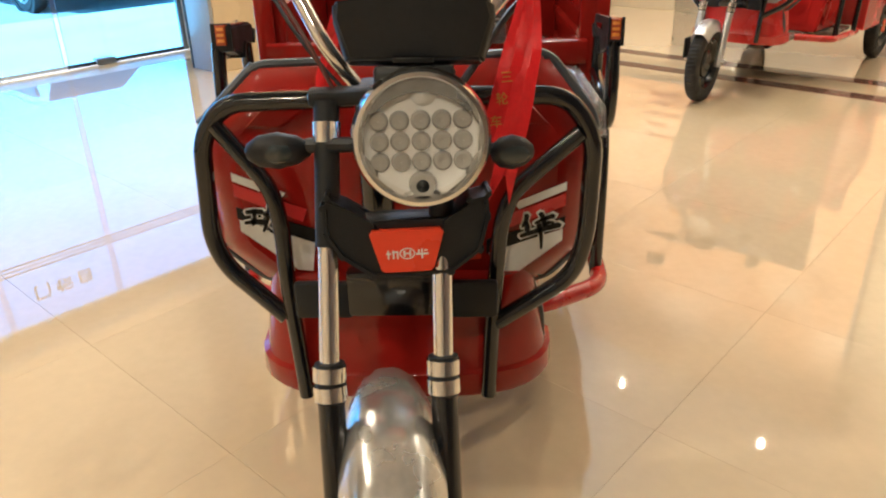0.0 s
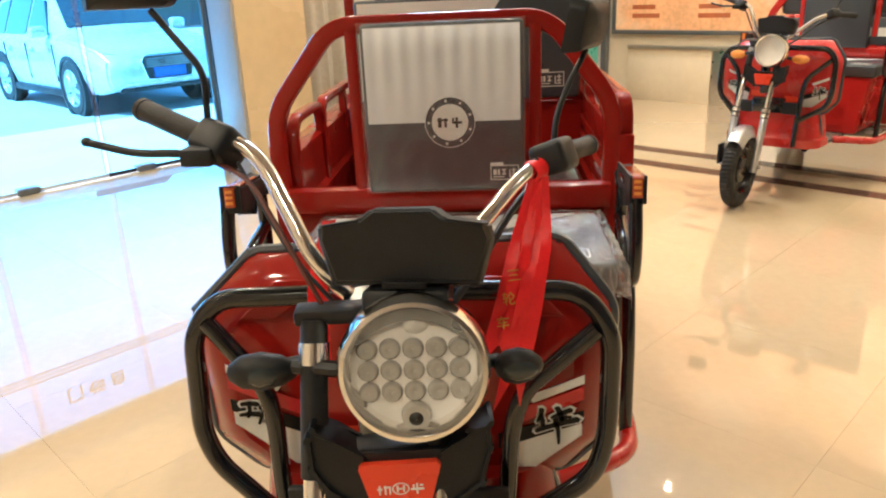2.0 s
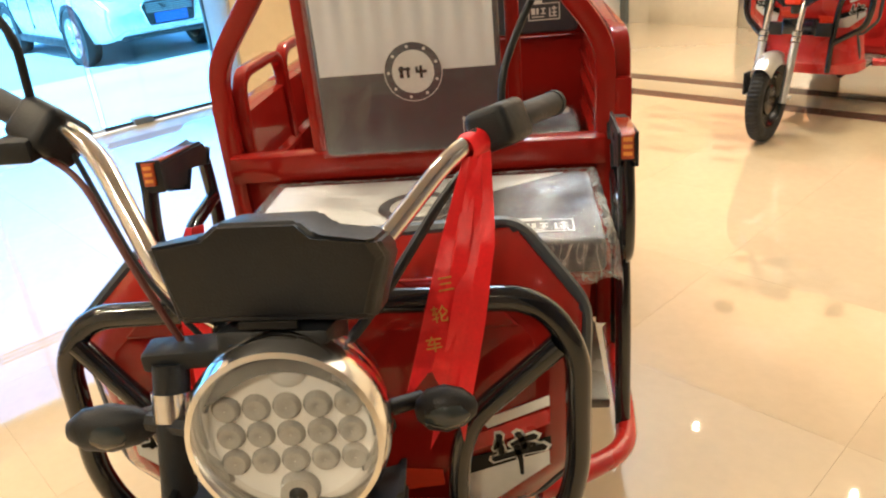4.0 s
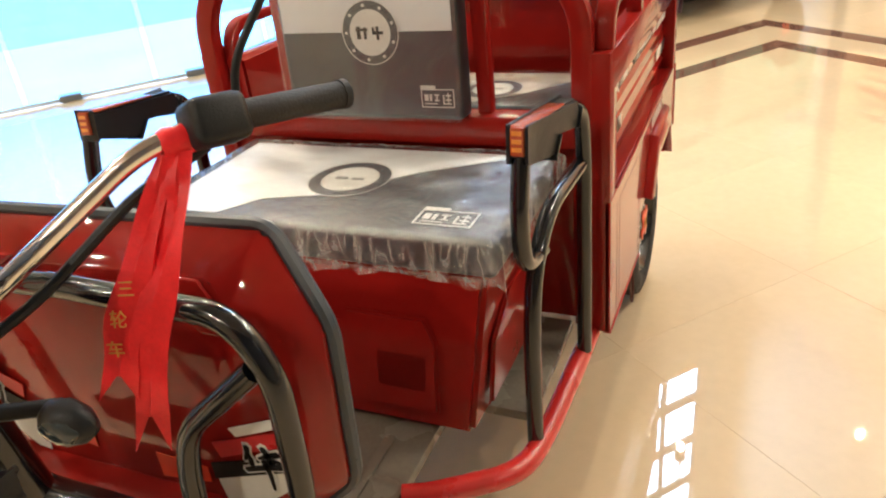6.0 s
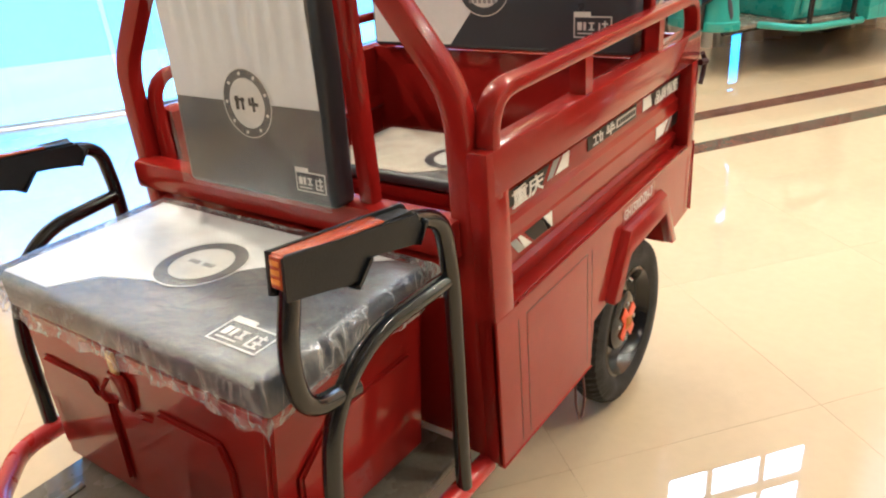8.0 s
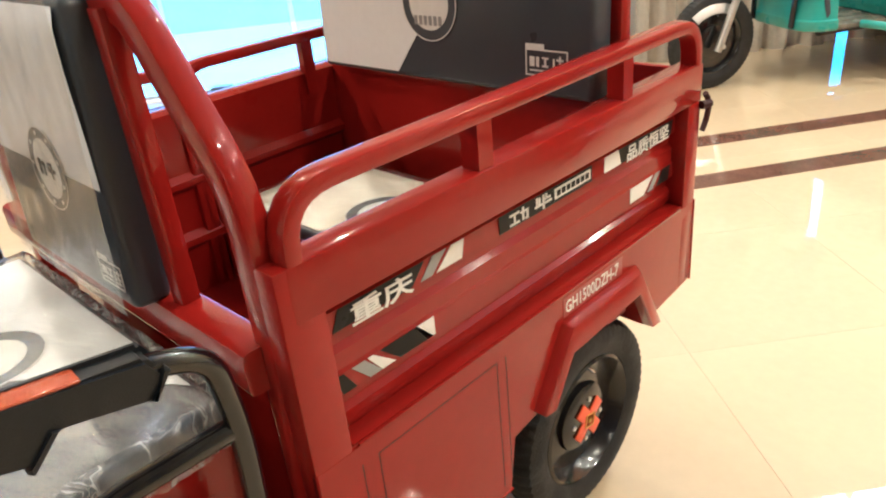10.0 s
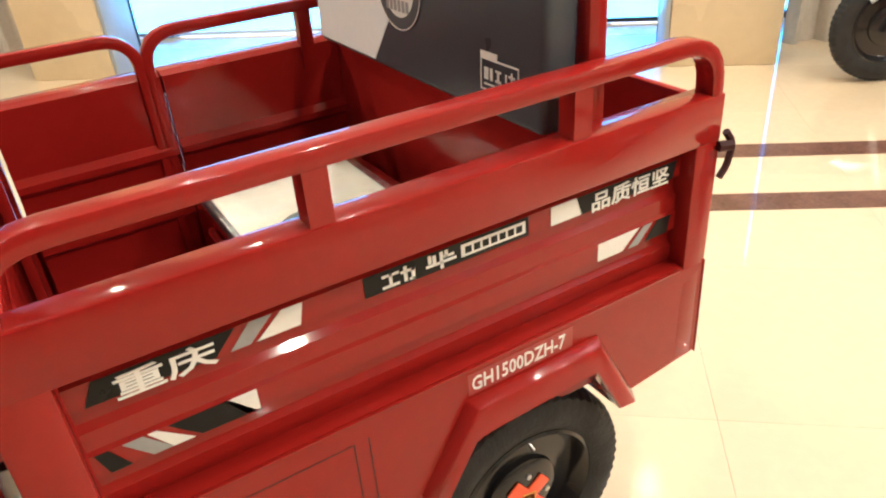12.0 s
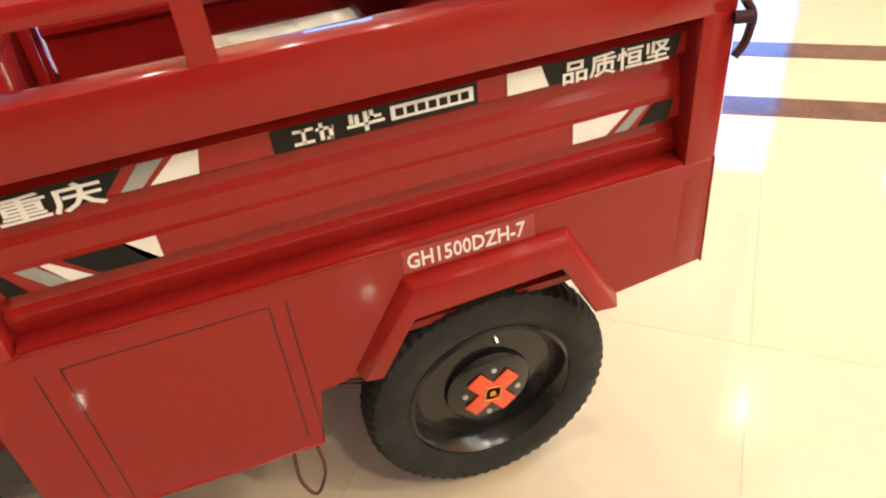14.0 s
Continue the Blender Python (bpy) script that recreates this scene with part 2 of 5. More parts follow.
M["far_wall"] = shader("pale_facade", (0.45, 0.45, 0.44), 0.8, vary=0.12, scale=0.5, stain=0.4, stain_scale=0.4)
M["far_red"] = shader("red_sign_board", (0.55, 0.04, 0.05), 0.5, vary=0.15, scale=0.8)
M["wire"] = shader("cable", (0.09, 0.022, 0.016), 0.5)
M["lamp_glow"] = emitter("lamp_glow", (1.0, 0.75, 0.42), 14.0)


# ---- mesh helpers ----
def soften(me, angle=40):
    for p in me.polygons:
        p.use_smooth = True
    me.set_sharp_from_angle(angle=radians(angle))


def thing(name, label, category, m=None, group="", kind=""):
    ob = new(name)
    ob.empty_display_size = 0.1
    if m is not None:
        ob.matrix_world = m
    return tagged(ob, label, category, group, kind)


def part(name, bm, material, parent=None, label="", shift=None, smooth=40):
    """Links a bmesh as one mesh object under parent. shift: moved by that much first."""
    if shift is not None:
        bmesh.ops.translate(bm, verts=bm.verts, vec=shift)
    me = bpy.data.meshes.new(name)
    bm.to_mesh(me)
    bm.free()
    for mt in (material if isinstance(material, (list, tuple)) else (material,)):
        me.materials.append(mt)
    if smooth:
        soften(me, smooth)
    ob = new(name, me)
    if parent is not None:
        ob.parent = parent
    if label:
        tagged(ob, label)
    return ob


def box(x0, x1, y0, y1, z0, z1, bevel=0.0, seg=2):
    bm = bmesh.new()
    bmesh.ops.create_cube(bm, size=1)
    for v in bm.verts:
        v.co = Vector(((x0 + x1) / 2 + v.co.x * (x1 - x0), (y0 + y1) / 2 + v.co.y * (y1 - y0), (z0 + z1) / 2 + v.co.z * (z1 - z0)))
    if bevel:
        bmesh.ops.bevel(bm, geom=bm.edges[:], offset=bevel, segments=seg, affect="EDGES", profile=0.5)
    return bm


def loft(rings, caps=True, closed=False):
    """Skins a list of rings, each a list of points of one length."""
    bm = bmesh.new()
    vs = [[bm.verts.new(p) for p in r] for r in rings]
    n = len(vs[0])
    pairs = list(zip(vs, vs[1:])) + ([(vs[-1], vs[0])] if closed else [])
    for a, b in pairs:
        for i in range(n):
            bm.faces.new((a[i], a[(i + 1) % n], b[(i + 1) % n], b[i]))
    if caps and not closed:
        bm.faces.new(vs[0][::-1])
        bm.faces.new(vs[-1])
    bmesh.ops.recalc_face_normals(bm, faces=bm.faces)
    return bm


def rounded(points, r=0.05, seg=6):
    """A path whose corners are rounded."""
    pts = [Vector(p) for p in points]
    out = [pts[0]]
    for a, b, c in zip(pts, pts[1:], pts[2:]):
        d1, d2 = (a - b), (c - b)
        k = min(r, d1.length * 0.48, d2.length * 0.48)
        p, q = b + d1.normalized() * k, b + d2.normalized() * k
        for i in range(seg + 1):
            t = i / seg
            out.append(p * (1 - t) ** 2 + b * 2 * t * (1 - t) + q * t * t)
    out.append(pts[-1])
    return out


def tube(points, r, bend=0.05, sides=12, flat=None, closed=False):
    """A round or oval bar along a path; flat: (half width, half height) of a rounded rectangle instead."""
    path = rounded(points, bend) if bend else [Vector(p) for p in points]
    rings, up = [], None
    for i, p in enumerate(path):
        a, b = path[max(i - 1, 0)], path[min(i + 1, len(path) - 1)]
        d = (b - a).normalized()
        if up is None:
            up = Vector((0, 0, 1)) if abs(d.z) < 0.9 else Vector((0, 1, 0))
        side = d.cross(up).normalized()
        up = side.cross(d).normalized()
        ring = []
        for k in range(sides):
            w = 2 * math.pi * (k + 0.5) / sides
            c, s = math.cos(w), math.sin(w)
            if flat:
                e = 0.35
                c, s = math.copysign(abs(c) ** e, c) * flat[0], math.copysign(abs(s) ** e, s) * flat[1]
            else:
                c, s = c * r, s * r
            ring.append(p + side * c + up * s)
        rings.append(ring)
    return loft(rings)


def join(*bms):
    """One bmesh out of several."""
    out = bmesh.new()
    for b in bms:
        me = bpy.data.meshes.new("tmp")
        b.to_mesh(me)
        b.free()
        out.from_mesh(me)
        bpy.data.meshes.remove(me)
    return out


def turned(profile, n=32, axis="x", centre=(0, 0, 0)):
    """A lathe: profile of (along the axis, radius), closed round the axis."""
    rings = []
    for k in range(n):
        w = 2 * math.pi * k / n
        c, s = math.cos(w), math.sin(w)
        ring = []
        for a, r in profile:
            p = {"x": (a, r * c, r * s), "y": (r * c, a, r * s), "z": (r * c, r * s, a)}[axis]
            ring.append(Vector(p) + Vector(centre))
        rings.append(ring)
    bm = bmesh.new()
    vs = [[bm.verts.new(p) for p in r] for r in rings]
    m = len(profile)
    for k in range(n):
        a, b = vs[k], vs[(k + 1) % n]
        for i in range(m - 1):
            bm.faces.new((a[i], a[i + 1], b[i + 1], b[i]))
    bmesh.ops.remove_doubles(bm, verts=bm.verts, dist=1e-5)
    bmesh.ops.recalc_face_normals(bm, faces=bm.faces)
    return bm


def slab(outline, thick, m=None):
    """A flat plate from an outline of (u, v), thick along +w, then laid by m."""
    bm = bmesh.new()
    lo = [bm.verts.new((u, v, 0)) for u, v in outline]
    f = bm.faces.new(lo)
    if thick:
        ex = bmesh.ops.extrude_face_region(bm, geom=[f])
        bmesh.ops.translate(bm, verts=[g for g in ex["geom"] if isinstance(g, bmesh.types.BMVert)], vec=(0, 0, thick))
    bmesh.ops.recalc_face_normals(bm, faces=bm.faces)
    if m is not None:
        bm.transform(m)
    return bm


def disc(r, n=28, r0=0.0, thick=0.0006):
    if r0:
        return turned([(0, r0), (thick, r0), (thick, r), (0, r), (0, r0)], n, "z")
    return turned([(0, 0), (thick, 0), (thick, r), (0, r), (0, 0)][1:4], n, "z")


def moved(bm, m):
    bm.transform(m)
    return bm


def letters(text, size, thick=0.0008, bold=0.0):
    """Letters of the built-in font as a mesh in the u, v plane, from their lower left."""
    cu = bpy.data.curves.new("letters", "FONT")
    cu.body, cu.size, cu.extrude, cu.resolution_u, cu.offset = text, size, thick, 2, bold * size
    ob = bpy.data.objects.new("letters", cu)
    me = bpy.data.meshes.new_from_object(ob)
    bm = bmesh.new()
    bm.from_mesh(me)
    bpy.data.objects.remove(ob)
    bpy.data.meshes.remove(me)
    bpy.data.curves.remove(cu)
    return bm


def basis(o, u, v):
    """A matrix whose axes are u, v and u x v, at o."""
    u, v = Vector(u).normalized(), Vector(v)
    w = u.cross(v).normalized()
    v = w.cross(u)
    return Matrix.Translation(o) @ Matrix((u, v, w)).transposed().to_4x4()


def bars(rows):
    """Plain bars (u0, u1, v0, v1)."""
    return join(*[slab([(a, c), (b, c), (b, d), (a, d)], 0.0008) for a, b, c, d in rows])


# ---- cargo tricycle ----
PIVOT = Vector((-0.04, 1.9, 0))
LIFT = 0.04  # the body rides this much above the first plan
XC = -0.04  # middle of the body


def mirror_x(points):
    return [(2 * XC - x, y, z) for x, y, z in points]


def wheel(parent, name, centre, r, w, side, paint_hub, turn=0.0):
    """Tyre, rim, hub and cap about an axle along x. side: +1, the outer face looks to +x."""
    holder = new(name)
    holder.parent = parent
    holder.location = Vector(centre) - PIVOT
    holder.rotation_euler = (0, 0, radians(turn))
    s = side
    prof = [(-w * 0.36, r * 0.66), (-w * 0.50, r * 0.74), (-w * 0.52, r * 0.86), (-w * 0.42, r * 0.96), (-w * 0.2, r),
            (w * 0.2, r), (w * 0.42, r * 0.96), (w * 0.52, r * 0.86), (w * 0.50, r * 0.74), (w * 0.36, r * 0.66), (-w * 0.36, r * 0.66)]
    rings = []
    for k in range(240):
        a = 2 * math.pi * k / 240
        ring = []
        for j, (u, q) in enumerate(prof[:-1]):
            if j in (3, 4, 5, 6) and ((k + (1 if j > 4 else 0)) // 2) % 2:
                q -= 0.004
            ring.append((u, q * math.cos(a), q * math.sin(a)))
        rings.append(ring)
    part("tyre", loft(rings, closed=True), M["tyre"], holder, "", None, 30)
    rim = [(s * w * 0.40, r * 0.67), (s * w * 0.44, r * 0.64), (s * w * 0.30, r * 0.60), (s * w * 0.02, r * 0.56), (s * w * 0.02, r * 0.44),
           (s * w * 0.10, r * 0.34), (s * w * 0.10, r * 0.05), (s * w * 0.0, r * 0.05), (-s * w * 0.36, r * 0.2), (-s * w * 0.40, r * 0.67), (s * w * 0.40, r * 0.67)]
    part("rim", turned(rim, 40), M["rim"], holder)
    cap = [(s * w * 0.09, r * 0.36), (s * w * 0.22, r * 0.35), (s * w * 0.30, r * 0.30), (s * w * 0.34, r * 0.20), (s * w * 0.36, r * 0.001)]
    hub = part("hub", turned(cap, 32), M["rim"], holder)
    if paint_hub:
        arms = []
        for k in range(2):
            b = box(0, 0.006, -r * 0.075, r * 0.075, -r * 0.235, r * 0.235, 0.004)
            b.transform(Matrix.Rotation(radians(45 + 90 * k - 8), 4, "X"))
            arms.append(b)
        part("cross", moved(join(*arms), Matrix.Translation((s * w * 0.34 - (0.006 if s < 0 else 0), 0, 0))), M["hub"], hub, "orange cross on the hub")
        ring = join(box(0, 0.002, -0.018, 0.018, -0.018, -0.015), box(0, 0.002, -0.018, 0.018, 0.015, 0.018),
                    box(0, 0.002, -0.018, -0.015, -0.018, 0.018), box(0, 0.002, 0.015, 0.018, -0.018, 0.018), box(0, 0.002, -0.006, 0.006, -0.006, 0.006))
        part("mark", moved(ring, Matrix.Translation((s * (w * 0.34 + 0.0065), 0, 0)) @ Matrix.Rotation(radians(-12), 4, "X")), M["gold"], hub)
        for k in range(4):
            bolt = turned([(0, 0.0001), (0.006, 0.0001), (0.006, 0.006), (0, 0.007)], 8)
            a = radians(90 * k - 8)
            part("bolt", moved(bolt, Matrix.Translation((s * w * 0.30, r * 0.22 * math.cos(a), r * 0.22 * math.sin(a)))), M["alu"], hub)
    valve = tube([(s * w * 0.2, 0.012, r * 0.58), (s * w * 0.42, 0.016, r * 0.52)], 0.004, 0, 8)
    part("valve", valve, M["chrome"], holder)
    return holder


def fork_axes(turn):
    """A frame fixed to the steering: x across, y back, at the steering head."""
    return Matrix.Translation((-0.06, 0.83, 0)) @ Matrix.Rotation(radians(turn), 4, "Z")


def trike(name, label, m, paint, look_kind):
    """look_kind: 'main', 'red' or 'teal'."""
    main = look_kind == "main"
    P = -PIVOT
    t = thing(name, label, "cargo tricycle", m, "tricycles on show")
    R = paint

    def put(n, bm, mat, parent=t, lab="", smooth=40):
        return part(n, bm, mat, parent, lab, P, smooth)

    # front wheel, fork and fender, turned with the bars
    turn = 6.0 if main else 4.0
    S = fork_axes(turn)

    def steer(bm):
        return moved(bm, S)
    back = 0.345  # rake

    def rake(x, z):
        return (x * (1 - 0.10 * max(0.0, z - 0.559)) + 0.045 * max(0.0, z - 0.559), (z - 0.559) * back, z)
    front_y = 0.84 if main else 0.83 - 0.112
    wheel(t, "front_wheel", (-0.06 - (front_y - 0.83) * math.sin(radians(turn)), front_y, 0.21 if look_kind != "teal" else 0.245), 0.25 if look_kind != "teal" else 0.285, 0.085, 1, False, turn)
    for sx in (-0.093, 0.093):
        put("fork_tube", steer(tube([rake(sx, 0.55), rake(sx, 0.79)], 0.0165, 0, 20)), M["chrome"])
        put("fork_collar", steer(tube([rake(sx, 0.528), rake(sx, 0.590)], 0.0245, 0, 20)), M["plastic"])
        for za, zb in ((0.532, 0.555), (0.562, 0.585)):
            put("collar_band", steer(tube([rake(sx, za), rake(sx, zb)], 0.0275, 0, 24)), M["chrome"])
        put("fork_slider", steer(tube([rake(sx, 0.54), rake(sx, 0.20)], 0.0225, 0, 16)), M["black"] if main else M["alu"])
        put("fork_sleeve", steer(tube([rake(sx, 0.77), rake(sx, 0.985)], 0.020, 0, 16)), M["plastic"])
        put("sleeve_ring", steer(tube([rake(sx, 0.925), rake(sx, 0.955)], 0.0225, 0, 16)), M["chrome"])
        put("axle_nut", steer(moved(turned([(-0.02, 0.001), (-0.02, 0.014), (0.02, 0.014), (0.02, 0.001)], 6, "x"), Matrix.Translation(rake(sx + (0.02 if sx > 0 else -0.02), 0.235)))), M["alu"])
    if main:
        for sx in (-0.105, 0.088):
            put("axle_bracket", steer(box(sx, sx + 0.016, -0.16, 0.05, 0.175, 0.245, 0.006)), M["black"])
    put("brake_plate", steer(box(-0.135, -0.118, -0.16, -0.07, 0.24, 0.37, 0.006)), M["plastic"])
    rings = []
    for k in range(15):
        a = radians((-10 if main else 50) + (128 if main else 62) * k / 14)
        rr = 0.30 if main else 0.285
        y0, z0 = front_y - 0.83 - rr * math.cos(a), 0.21 + rr * math.sin(a)
        w = 0.088 * (1.0, 0.99, 0.95, 0.84, 0.60)[max(0, k - 10)] if main else 0.060
        ring = []
        for j in range(11):
            u = -1 + 2 * j / 10
            drop = 0.075 * abs(u) ** 4
            ring.append((u * w, y0 + drop * math.cos(a), z0 - drop * math.sin(a)))
        for j in range(10, -1, -1):
            u = -1 + 2 * j / 10
            drop = 0.075 * abs(u) ** 4 + 0.003
            ring.append((u * (w - 0.003), y0 + drop * math.cos(a), z0 - drop * math.sin(a)))
        rings.append(ring)
    put("fender", steer(loft(rings)), M["fender"] if main else M["alu"], t, "polished metal front fender")
    for z in (0.99, 0.80):
        put("fork_clamp", steer(box(-0.098, 0.098, (z - 0.559) * back - 0.012, (z - 0.559) * back + 0.03, z - 0.012, z + 0.012, 0.006)), M["plastic"])
    put("steering_head", steer(tube([(0, 0.235, 0.66), (0, 0.19, 1.0)], 0.03, 0, 14)), M["black"])

    # head lamp
    L = Matrix.Translation((0.005, 0.905, 0.945)) @ Matrix.Rotation(radians(turn * 0.7), 4, "Z") @ Matrix.Rotation(radians(-7), 4, "X")
    lamp = new("head_lamp")
    lamp.parent = t
    lamp.matrix_local = Matrix.Translation(P) @ L
    part("bowl", turned([(-0.012, 0.094), (0.03, 0.0985), (0.075, 0.088), (0.105, 0.06), (0.118, 0.001)], 40, "y"), M["chrome"], lamp)
    part("rim", turned([(-0.010, 0.084), (-0.024, 0.0875), (-0.033, 0.093), (-0.032, 0.099), (-0.016, 0.1045), (0.012, 0.1045), (0.022, 0.099), (0.012, 0.084), (-0.010, 0.084)], 48, "y"), M["chrome"], lamp)
    part("reflector", turned([(-0.004, 0.001), (-0.002, 0.06), (-0.006, 0.089)], 40, "y"), M["reflector"], lamp, "bright ribbed reflector")
    if main:
        for row in range(3):
            for col in range(5):
                d = turned([(-0.0085, 0.0006), (-0.0090, 0.004), (-0.0105, 0.0075), (-0.0100, 0.0115), (-0.006, 0.0145), (-0.002, 0.0152)], 20, "y", ((col - 2) * 0.0315, 0, 0.026 - row * 0.031))
                part("led_lens", d, M["lens"], lamp)
        part("lens_dome", turned([(-0.012, 0.0006), (-0.010, 0.012), (-0.003, 0.020)], 18, "y", (0.005, 0, 0.066)), M["reflector"], lamp)
        part("camera_housing", turned([(-0.016, 0.010), (-0.016, 0.019), (-0.003, 0.022)], 20, "y", (0, 0, -0.072)), M["lens"], lamp)
        part("camera_eye", turned([(-0.019, 0.0006), (-0.017, 0.007), (-0.012, 0.012)], 20, "y", (0, 0, -0.072)), M["plastic"], lamp)
        arc = [radians(-62 + 124 * k / 24) for k in range(25)]
        outer = [(0.087 * math.sin(q), -0.022, 0.087 * math.cos(q)) for q in arc]
        inner = [(0.080 * math.sin(q), -0.014, 0.069 - 0.031 * (math.sin(q) / 0.883) ** 2) for q in arc]
        visor = bmesh.new()
        rows = [[visor.verts.new(p) for p in line] for line in (outer, inner, [(x, -0.008, z) for x, y, z in inner], [(x, -0.014, z) for x, y, z in outer])]
        for r0, r1 in zip(rows, rows[1:] + rows[:1]):
            for k in range(24):
                visor.faces.new((r0[k], r0[k + 1], r1[k + 1], r1[k]))
        visor.faces.new([r[0] for r in rows])
        visor.faces.new([r[-1] for r in reversed(rows)])
        bmesh.ops.recalc_face_normals(visor, faces=visor.faces)
        part("visor", visor, M["fender"], lamp, "bright chrome eyebrow inside the lamp rim")
    glassy = turned([(-0.027, 0.0006), (-0.026, 0.05), (-0.023, 0.089)], 40, "y")
    g = part("cover", glassy, M["glass"], lamp)
    g.visible_shadow = False
    for s in (-1, 1):
        put("lamp_bracket", tube([(0.005 + s * 0.095, 0.92, 0.93), (-0.05 + s * 0.125, 0.95, 0.92)], 0.012, 0, 8), M["plastic"])

    # shroud and badge under the lamp
    SH = Matrix.Translation((-0.022, 0.885, 0.765)) @ Matrix.Rotation(radians(turn), 4, "Z") @ Matrix.Rotation(radians(-6), 4, "X")
    front = [(-0.128, 0.078), (-0.118, 0.092), (-0.09, 0.075), (-0.055, 0.045), (0.065, 0.045), (0.10, 0.08), (0.13, 0.086), (0.132, 0.05), (0.118, -0.005), (0.07, -0.04), (-0.055, -0.042), (-0.105, -0.005), (-0.126, 0.03)]
    bmx = slab(front, 0.05, Matrix(((1, 0, 0, 0), (0, 0, 1, 0), (0, 1, 0, 0), (0, 0, 0, 1))))
    bmesh.ops.bevel(bmx, geom=bmx.edges[:], offset=0.006, segments=2, affect="EDGES")
    put("lamp_shroud", moved(bmx, SH), M["plastic"])
    bd = slab([(-0.058, 0.032), (-0.053, 0.038), (0.053, 0.038), (0.058, 0.032), (0.042, -0.026), (0.036, -0.031), (-0.036, -0.031), (-0.042, -0.026)], 0.012, Matrix(((1, 0, 0, 0), (0, 0, -1, 0), (0, 1, 0, 0), (0, 0, 0, 1))))
    badge = put("badge", moved(bd, SH), M["orange"], t, "orange badge plate with white print")
    if main:
        bb = join(bars([(-0.033, -0.026, -0.001, 0.002), (-0.031, -0.0285, -0.008, 0.006), (-0.024, -0.014, 0.002, 0.0045), (-0.0165, -0.014, -0.008, 0.004), (-0.023, -0.0205, -0.008, 0.006),
                        (0.014, 0.033, -0.003, 0.0), (0.022, 0.0245, -0.009, 0.007), (0.017, 0.0195, 0.0, 0.006), (0.027, 0.032, 0.003, 0.0055)]),
                  moved(disc(0.0125, 20, 0.0105), Matrix.Scale(0.75, 4, (0, 1, 0))), bars([(-0.006, -0.003, -0.005, 0.005), (0.003, 0.006, -0.005, 0.005), (-0.006, 0.006, -0.001, 0.001)]))
        part("badge_print", moved(bb, Matrix.Translation(P) @ SH @ Matrix(((1, 0, 0, 0), (0, 0, -1, -0.0124), (0, 1, 0, 0), (0, 0, 0, 1)))), M["white"], badge)
    # plates between the guard legs
    for x0, x1 in ((-0.262, -0.15), (0.035, 0.135)):
        put("bracket_plate", box(x0, x1, 1.08, 1.10, 0.52, 0.60, 0.008), M["plastic"])
    # added black box stands in for the dark gap under the badge
    put("gap_filler", box(-0.16, 0.05, 1.075, 1.125, 0.525, 0.625, 0.012), M["black"])

    # turn signals on stalks
    for sx, c in ((-1, (-0.225, 0.95, 0.912)), (1, (0.150, 1.01, 0.885))):
        prof = [(-0.052, 0.001), (-0.048, 0.014), (-0.03, 0.028), (0.0, 0.033), (0.03, 0.026), (0.05, 0.012), (0.054, 0.001)]
        b = turned(prof, 20, "x")
        b.transform(Matrix.Diagonal((1 if sx < 0 or not main else 0.7, 0.72, 0.9, 1)))
        sig = put("turn_signal", moved(b, Matrix.Translation(c) @ Matrix.Rotation(radians(turn), 4, "Z")), M["plastic"] if main else M["amber_lamp"])
        part("stalk", tube([Vector(c) + P + Vector((-sx * 0.03, 0.02, 0)), Vector((-0.055 + sx * 0.085, 0.97, c[2] + 0.012)) + P], 0.010, 0, 10), M["plastic"], sig)
        part("lens", moved(moved(turned([(-0.026, 0.001), (-0.022, 0.018), (0.0, 0.026), (0.02, 0.018), (0.03, 0.001)], 16, "x"), Matrix.Diagonal((1, 0.5, 0.75, 1))), Matrix.Translation(Vector(c) + P + Vector((0, -0.013, 0)))), M["car_glass"] if main else M["amber_lamp"], sig)

    # instrument pod
    pod_rings = []
    for yy, k, dz in ((0.0, 0.93, 0.006), (0.012, 1.0, 0.0), (0.07, 0.99, 0.0), (0.10, 0.86, 0.008)):
        o = [(-0.122, 0.058), (-0.117, 0.080), (-0.060, 0.088), (-0.043, 0.102), (0.043, 0.102), (0.060, 0.088), (0.117, 0.080), (0.122, 0.058), (0.104, -0.006), (-0.104, -0.006)]
        pod_rings.append([(u * k, yy + (0.03 if v < 0.06 else 0.012 * (v - 0.06) / 0.04), v * k + dz) for u, v in o])
    PD = Matrix.Translation((-0.004, 0.905, 1.062)) @ Matrix.Rotation(radians(-1), 4, "Z") @ Matrix.Rotation(radians(-14), 4, "X")
    pod = loft(pod_rings)
    bmesh.ops.bevel(pod, geom=pod.edges[:], offset=0.004, segments=2, affect="EDGES")
    inst = put("instrument_pod", moved(pod, PD), M["plastic"])
    part("mount", moved(box(-0.06, 0.06, 0.02, 0.10, -0.05, -0.008, 0.008), Matrix.Translation(P) @ PD), M["plastic"], inst)
    part("slot", moved(box(-0.03, 0.03, 0.016, 0.022, -0.006, 0.002, 0.001), Matrix.Translation(P) @ PD), M["black_print"], inst)

    # bars, grips, levers, mirrors
    LB = [(-0.10, 1.04, 0.985), (-0.145, 1.005, 1.06), (-0.235, 1.085, 1.214), (-0.335, 1.14, 1.224), (-0.450, 1.21, 1.254)]
    RB = [(0.005, 1.06, 0.985), (0.035, 1.075, 1.01), (0.168, 1.215, 1.135), (0.235, 1.31, 1.140), (0.305, 1.455, 1.125)]
    handle = put("handlebar", join(tube(LB[:4] , 0.0125, 0.06, 14), tube(RB[:4], 0.0125, 0.06, 14), tube([LB[0], RB[0]], 0.012, 0, 10)), M["chrome"], t, "bright chrome handlebar")
